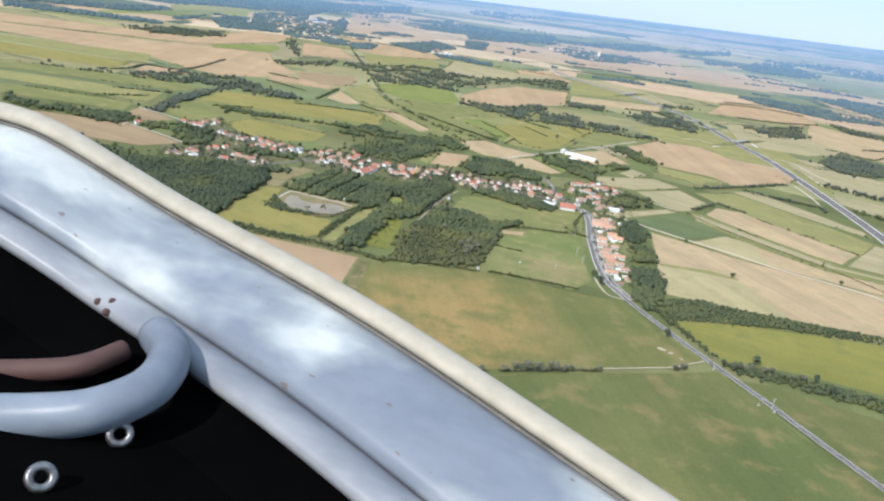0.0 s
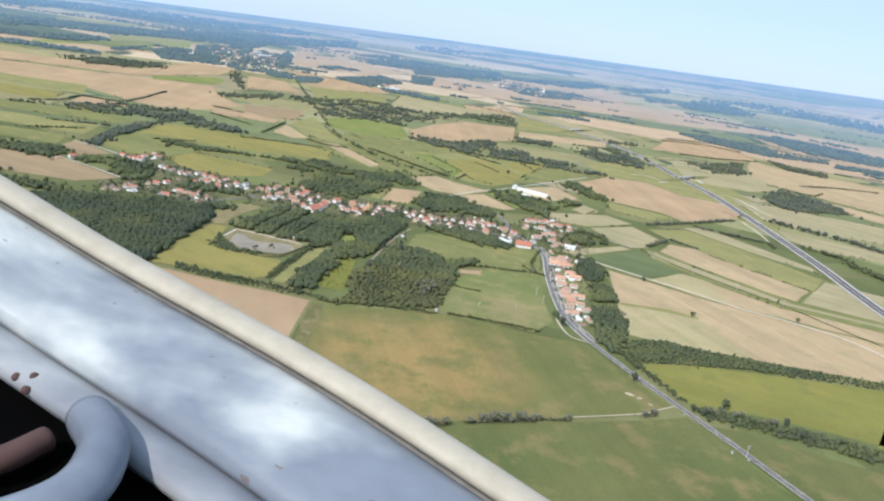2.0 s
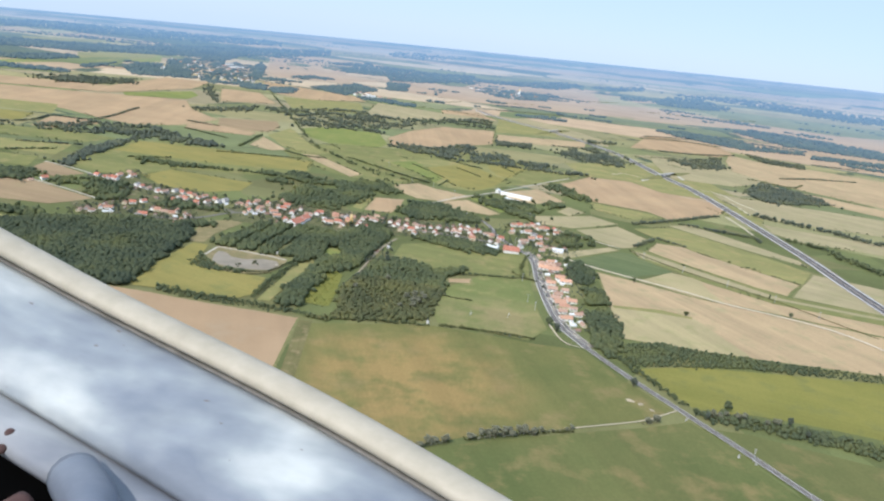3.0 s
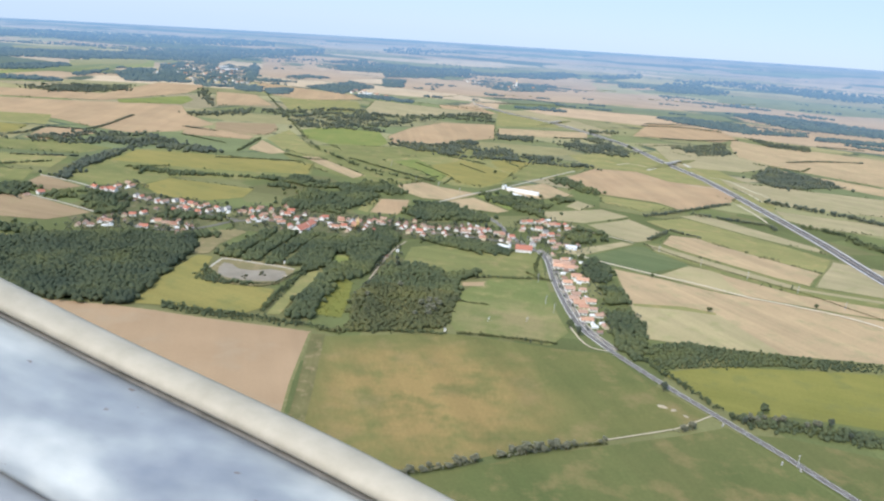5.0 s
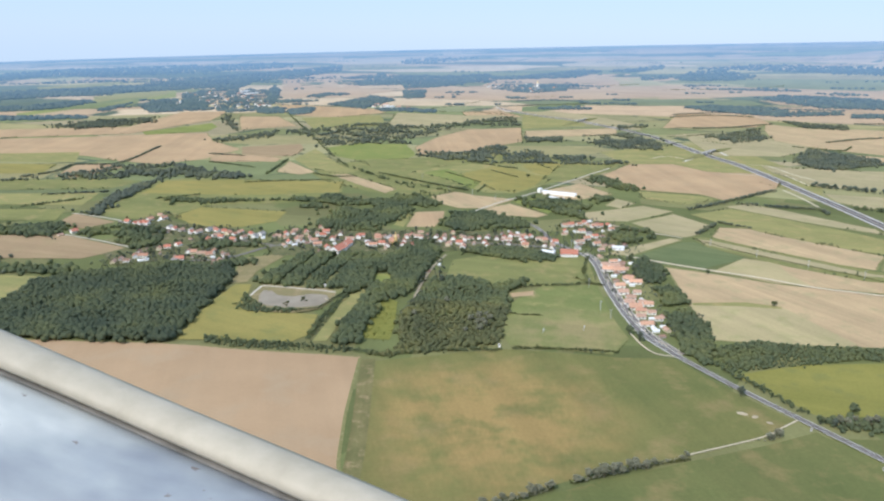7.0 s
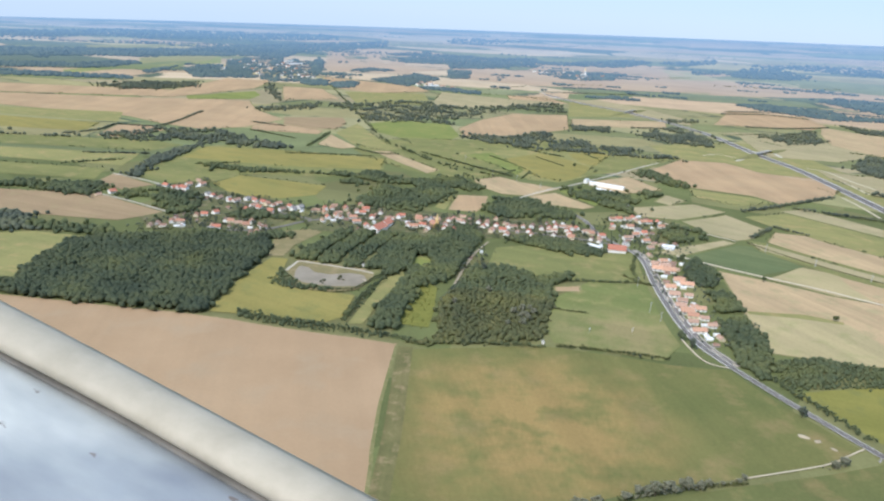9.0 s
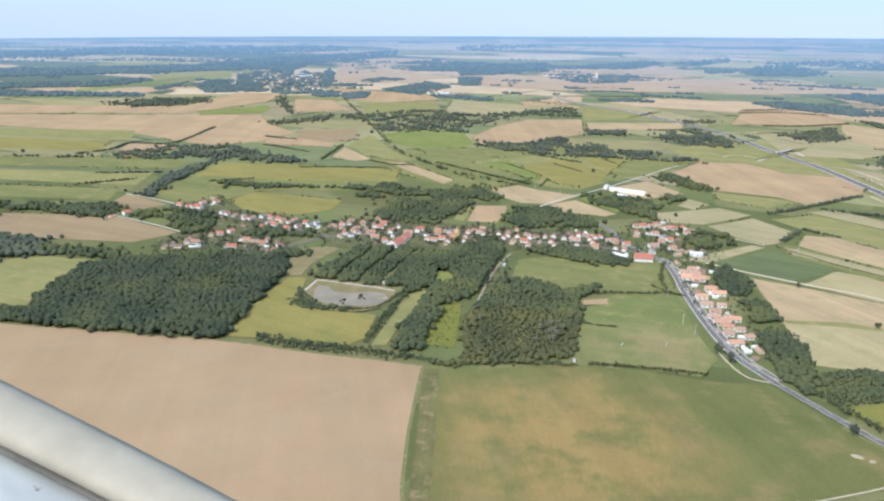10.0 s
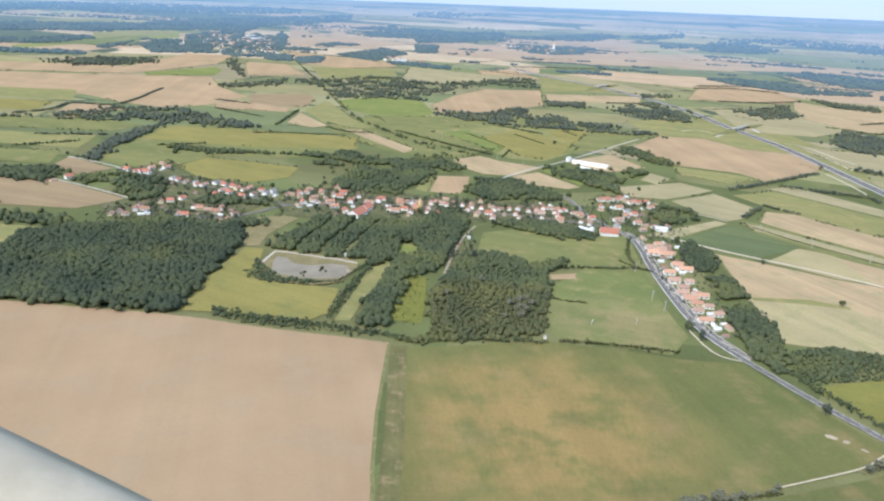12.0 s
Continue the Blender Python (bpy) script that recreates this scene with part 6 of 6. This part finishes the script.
# ---------------------------------------------------------------- the aircraft's window frame
M_SEAL = plain("window_seal", (0.41, 0.36, 0.265), (0.52, 0.46, 0.35), 0.10, 0.65, 0, 0.7)
# near-black without specular: the cockpit's shadow is painted into the lining
M_DARK = plain("lining_painted_shadow", (0.002, 0.002, 0.002), (0.003, 0.003, 0.003), 0.03, 0.95)
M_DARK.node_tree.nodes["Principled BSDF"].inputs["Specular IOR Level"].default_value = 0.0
M_BROWN = plain("brown_leather_trim", (0.075, 0.035, 0.028), (0.11, 0.055, 0.042), 0.05, 0.7)
M_STEEL = plain("bolt_steel", (0.10, 0.095, 0.09), (0.30, 0.29, 0.28), 0.3, 0.4, 0.8, 0.3)


def paint_material(name, stops, chips):
    """Old pale gloss paint: blurred sky reflections painted in blue-grey, worn streaks along its length, small rusty
    chips.
    """
    m, t, p = nodes(name)
    way = (0.0, 0.27, -0.14)
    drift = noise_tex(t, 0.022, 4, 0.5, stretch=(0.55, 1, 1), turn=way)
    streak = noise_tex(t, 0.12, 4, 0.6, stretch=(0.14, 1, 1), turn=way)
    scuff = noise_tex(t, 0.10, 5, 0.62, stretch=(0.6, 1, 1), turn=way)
    # broad pale and blue-grey drifts: reflected clouds put into the colour
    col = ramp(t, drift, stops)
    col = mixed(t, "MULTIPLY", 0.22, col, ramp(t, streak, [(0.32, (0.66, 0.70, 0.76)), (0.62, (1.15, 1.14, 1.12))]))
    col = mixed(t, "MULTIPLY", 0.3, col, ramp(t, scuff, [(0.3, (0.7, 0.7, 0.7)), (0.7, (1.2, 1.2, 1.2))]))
    chip = t.nodes.new("ShaderNodeMapRange")
    link(t, noise_tex(t, 0.30, 3, 0.5, stretch=(0.5, 1, 1), turn=way), chip.inputs[0])
    chip.inputs[1].default_value, chip.inputs[2].default_value, chip.inputs[4].default_value = chips, chips + 0.03, 0.75
    col = mixed(t, "MIX", chip.outputs[0], col, (0.16, 0.12, 0.10))
    link(t, col, p.inputs["Base Color"])
    p.inputs["Roughness"].default_value, p.inputs["Specular IOR Level"].default_value = 0.4, 0.3
    bump(t, p, scuff, 0.35, 0.8)
    return m


M_PAINT = paint_material("grey_blue_paint_reflections", [(0.40, (0.205, 0.228, 0.262)), (0.48, (0.32, 0.345, 0.355)), (0.57, (0.545, 0.56, 0.525))], 0.71)
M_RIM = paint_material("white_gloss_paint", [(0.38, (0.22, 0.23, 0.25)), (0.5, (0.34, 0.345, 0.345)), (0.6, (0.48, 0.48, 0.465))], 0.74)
M_HANDLE = paint_material("pale_blue_paint", [(0.38, (0.17, 0.19, 0.225)), (0.6, (0.255, 0.285, 0.32))], 0.76)
# dark strip added in place of the soft shadow under the seal
M_SEAL_SHADOW = plain("seal_shadow", (0.10, 0.095, 0.08), (0.20, 0.185, 0.16), 0.12, 0.8, 0, 0.5)


SWEEP = [Vector(p) for p in ((-205.0, 240.0, 208.0), (-147.5, 206.6, 211.0), (-83.6, 193.8, 191.4), (7.3, 150.7, 179.9), (109.0, 92.3, 163.8))]


def edge(s):
    """The upper edge of the frame: an even sweep through five points, straight beyond its ends."""
    k = min(max(int(s * 4), 0), 3)
    u = s * 4 - k
    b, c = SWEEP[k], SWEEP[k + 1]
    a = SWEEP[k - 1] if k else 2 * b - c
    d = SWEEP[k + 2] if k < 3 else 2 * c - b
    if s < 0:
        return b + (c - a) * 0.5 * u
    if s > 1:
        return c + (d - b) * 0.5 * (u - 1)
    return 0.5 * (2 * b + (c - a) * u + (2 * a - 5 * b + 4 * c - d) * u * u + (3 * b - a - 3 * c + d) * u ** 3)


SEAT = Vector((40, -50, 288))


def frame_point(s, w, h):
    """A point w metres in from the frame's edge and h metres proud of it."""
    p = edge(s)
    along = (edge(s + 0.01) - edge(s - 0.01)).normalized()
    out = (SEAT - p).normalized()
    inward = along.cross(out).normalized()
    if inward.z > 0:
        inward = -inward
    proud = inward.cross(along).normalized()
    if proud.dot(out) < 0:
        proud = -proud
    inward = (inward * 0.86 + proud * 0.5).normalized()
    return p + inward * w + proud * h


def sweep(profile, s0, s1, steps=60, closed=False):
    bm = bmesh.new()
    rows = [[bm.verts.new(frame_point(s0 + (s1 - s0) * k / steps, w, h)) for w, h in profile] for k in range(steps + 1)]
    n = len(profile)
    for a, b in zip(rows, rows[1:]):
        for j in range(n if closed else n - 1):
            bm.faces.new((a[j], a[(j + 1) % n], b[(j + 1) % n], b[j]))
    if closed:
        bm.faces.new(rows[0])
        bm.faces.new(rows[-1][::-1])
    bmesh.ops.recalc_face_normals(bm, faces=bm.faces[:])
    return bm


def pipe(points, radius, sides=14):
    """A round tube through points."""
    bm = bmesh.new()
    p = [Vector(q) for q in points]
    p = [2 * p[0] - p[1]] + p + [2 * p[-1] - p[-2]]
    line = []
    for a, b, c, d in zip(p, p[1:], p[2:], p[3:]):
        for k in range(8):
            s = k / 8
            line.append(0.5 * (2 * b + (c - a) * s + (2 * a - 5 * b + 4 * c - d) * s * s + (3 * b - a - 3 * c + d) * s ** 3))
    line.append(p[-2])
    rings = []
    for i, q in enumerate(line):
        d = (line[min(i + 1, len(line) - 1)] - line[max(i - 1, 0)]).to_track_quat("Z", "Y")
        rings.append([bm.verts.new(q + d @ Vector((radius * math.cos(6.2832 * k / sides), radius * math.sin(6.2832 * k / sides), 0))) for k in range(sides)])
    for a, b in zip(rings, rings[1:]):
        for k in range(sides):
            bm.faces.new((a[k], a[(k + 1) % sides], b[(k + 1) % sides], b[k]))
    bm.faces.new(rings[0][::-1])
    bm.faces.new(rings[-1])
    bmesh.ops.recalc_face_normals(bm, faces=bm.faces[:])
    return bm


window_frame = tagged(new("window_frame"), "painted aircraft window frame, grey-blue, with a cream rubber seal", "window frame")
S0, S1 = -0.12, 1.05
seal = [(4.7 - 4.7 * math.cos(a), 4.4 * math.sin(a)) for a in [math.pi * k / 9 for k in range(10)]] + [(9.4, -4), (0, -4)]
part("rubber_seal", sweep(seal, S0, S1, closed=True), M_SEAL, window_frame, "cream rubber window seal", True)
part("gasket", sweep([(9.2, -4), (9.5, -1.2), (10.2, -0.6), (11.0, -0.8), (11.4, -4), (9.2, -5)], S0, S1, closed=True), M_SEAL_SHADOW, window_frame, "dark strip painted for the shadow below the seal", True)
part("sill_panel", sweep([(10.9, -5), (11.2, -2), (13.0, 0.0), (21, 2.0), (34, 2.6), (41, 1.6), (45.5, -0.4), (47.5, -3.5), (47.5, -7), (11.0, -7)], S0, S1, closed=True), M_PAINT, window_frame, "scuffed grey-blue panel with cloud reflections painted on", True)
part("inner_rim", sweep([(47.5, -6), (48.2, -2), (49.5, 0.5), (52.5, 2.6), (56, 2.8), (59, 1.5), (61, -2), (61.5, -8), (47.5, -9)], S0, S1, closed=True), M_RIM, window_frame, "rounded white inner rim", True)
part("lining", sweep([(60.5, -7), (82, 2), (118, 40), (140, 90), (138, 92), (80, 0), (60.5, -9)], S0, 0.9, closed=True), M_DARK, window_frame, "cockpit lining with its shadow painted in as black")
part("grab_handle", pipe([frame_point(0.614, 105, 30), frame_point(0.665, 91, 24), frame_point(0.693, 80.4, 22), frame_point(0.70, 67.4, 18), frame_point(0.672, 57.6, 10), frame_point(0.626, 55, 1)], 6.6, 18), M_HANDLE, window_frame, "pale painted tubular grab handle", True)
part("trim", pipe([frame_point(0.525, 102.8, 16), frame_point(0.594, 85.3, 12), frame_point(0.621, 75.4, 10), frame_point(0.62, 66, 3)], 3.8), M_BROWN, window_frame, "dark brown trim behind the handle", True)


def eyelet(size):
    """A worn steel ring round a dark hole."""
    bm = bmesh.new()
    rows = []
    for k in range(18):
        c = Vector((math.cos(k * math.pi / 9), math.sin(k * math.pi / 9), 0))
        rows.append([bm.verts.new(c * size * (0.7 + 0.3 * math.cos(j * math.pi / 4)) + Vector((0, 0, size * 0.3 * math.sin(j * math.pi / 4)))) for j in range(8)])
    for k in range(18):
        for j in range(8):
            bm.faces.new((rows[k][j], rows[(k + 1) % 18][j], rows[(k + 1) % 18][(j + 1) % 8], rows[k][(j + 1) % 8]))
    bmesh.ops.recalc_face_normals(bm, faces=bm.faces[:])
    return bm


for place, w, h in ((0.712, 83.5, 15), (0.735, 97, 34)):
    bolt = part("bolt", eyelet(3.9), M_STEEL, window_frame, "worn steel eyelet", True)
    bolt.matrix_basis = Matrix.Translation(frame_point(place, w, h)) @ (SEAT - frame_point(place, w, h)).to_track_quat("Z", "Y").to_matrix().to_4x4()
for place, w in ((0.56, 54), (0.548, 57), (0.566, 58.5)):
    bm = bmesh.new()
    bmesh.ops.create_uvsphere(bm, u_segments=14, v_segments=8, radius=1.4)
    bmesh.ops.scale(bm, vec=(1, 1, 0.5), verts=bm.verts[:])
    rivet = part("rivet", bm, M_BROWN, window_frame, "dark rusty rivet", True)
    rivet.matrix_basis = Matrix.Translation(frame_point(place, w, 2.4)) @ (SEAT - frame_point(place, w, 2.4)).to_track_quat("Z", "Y").to_matrix().to_4x4()
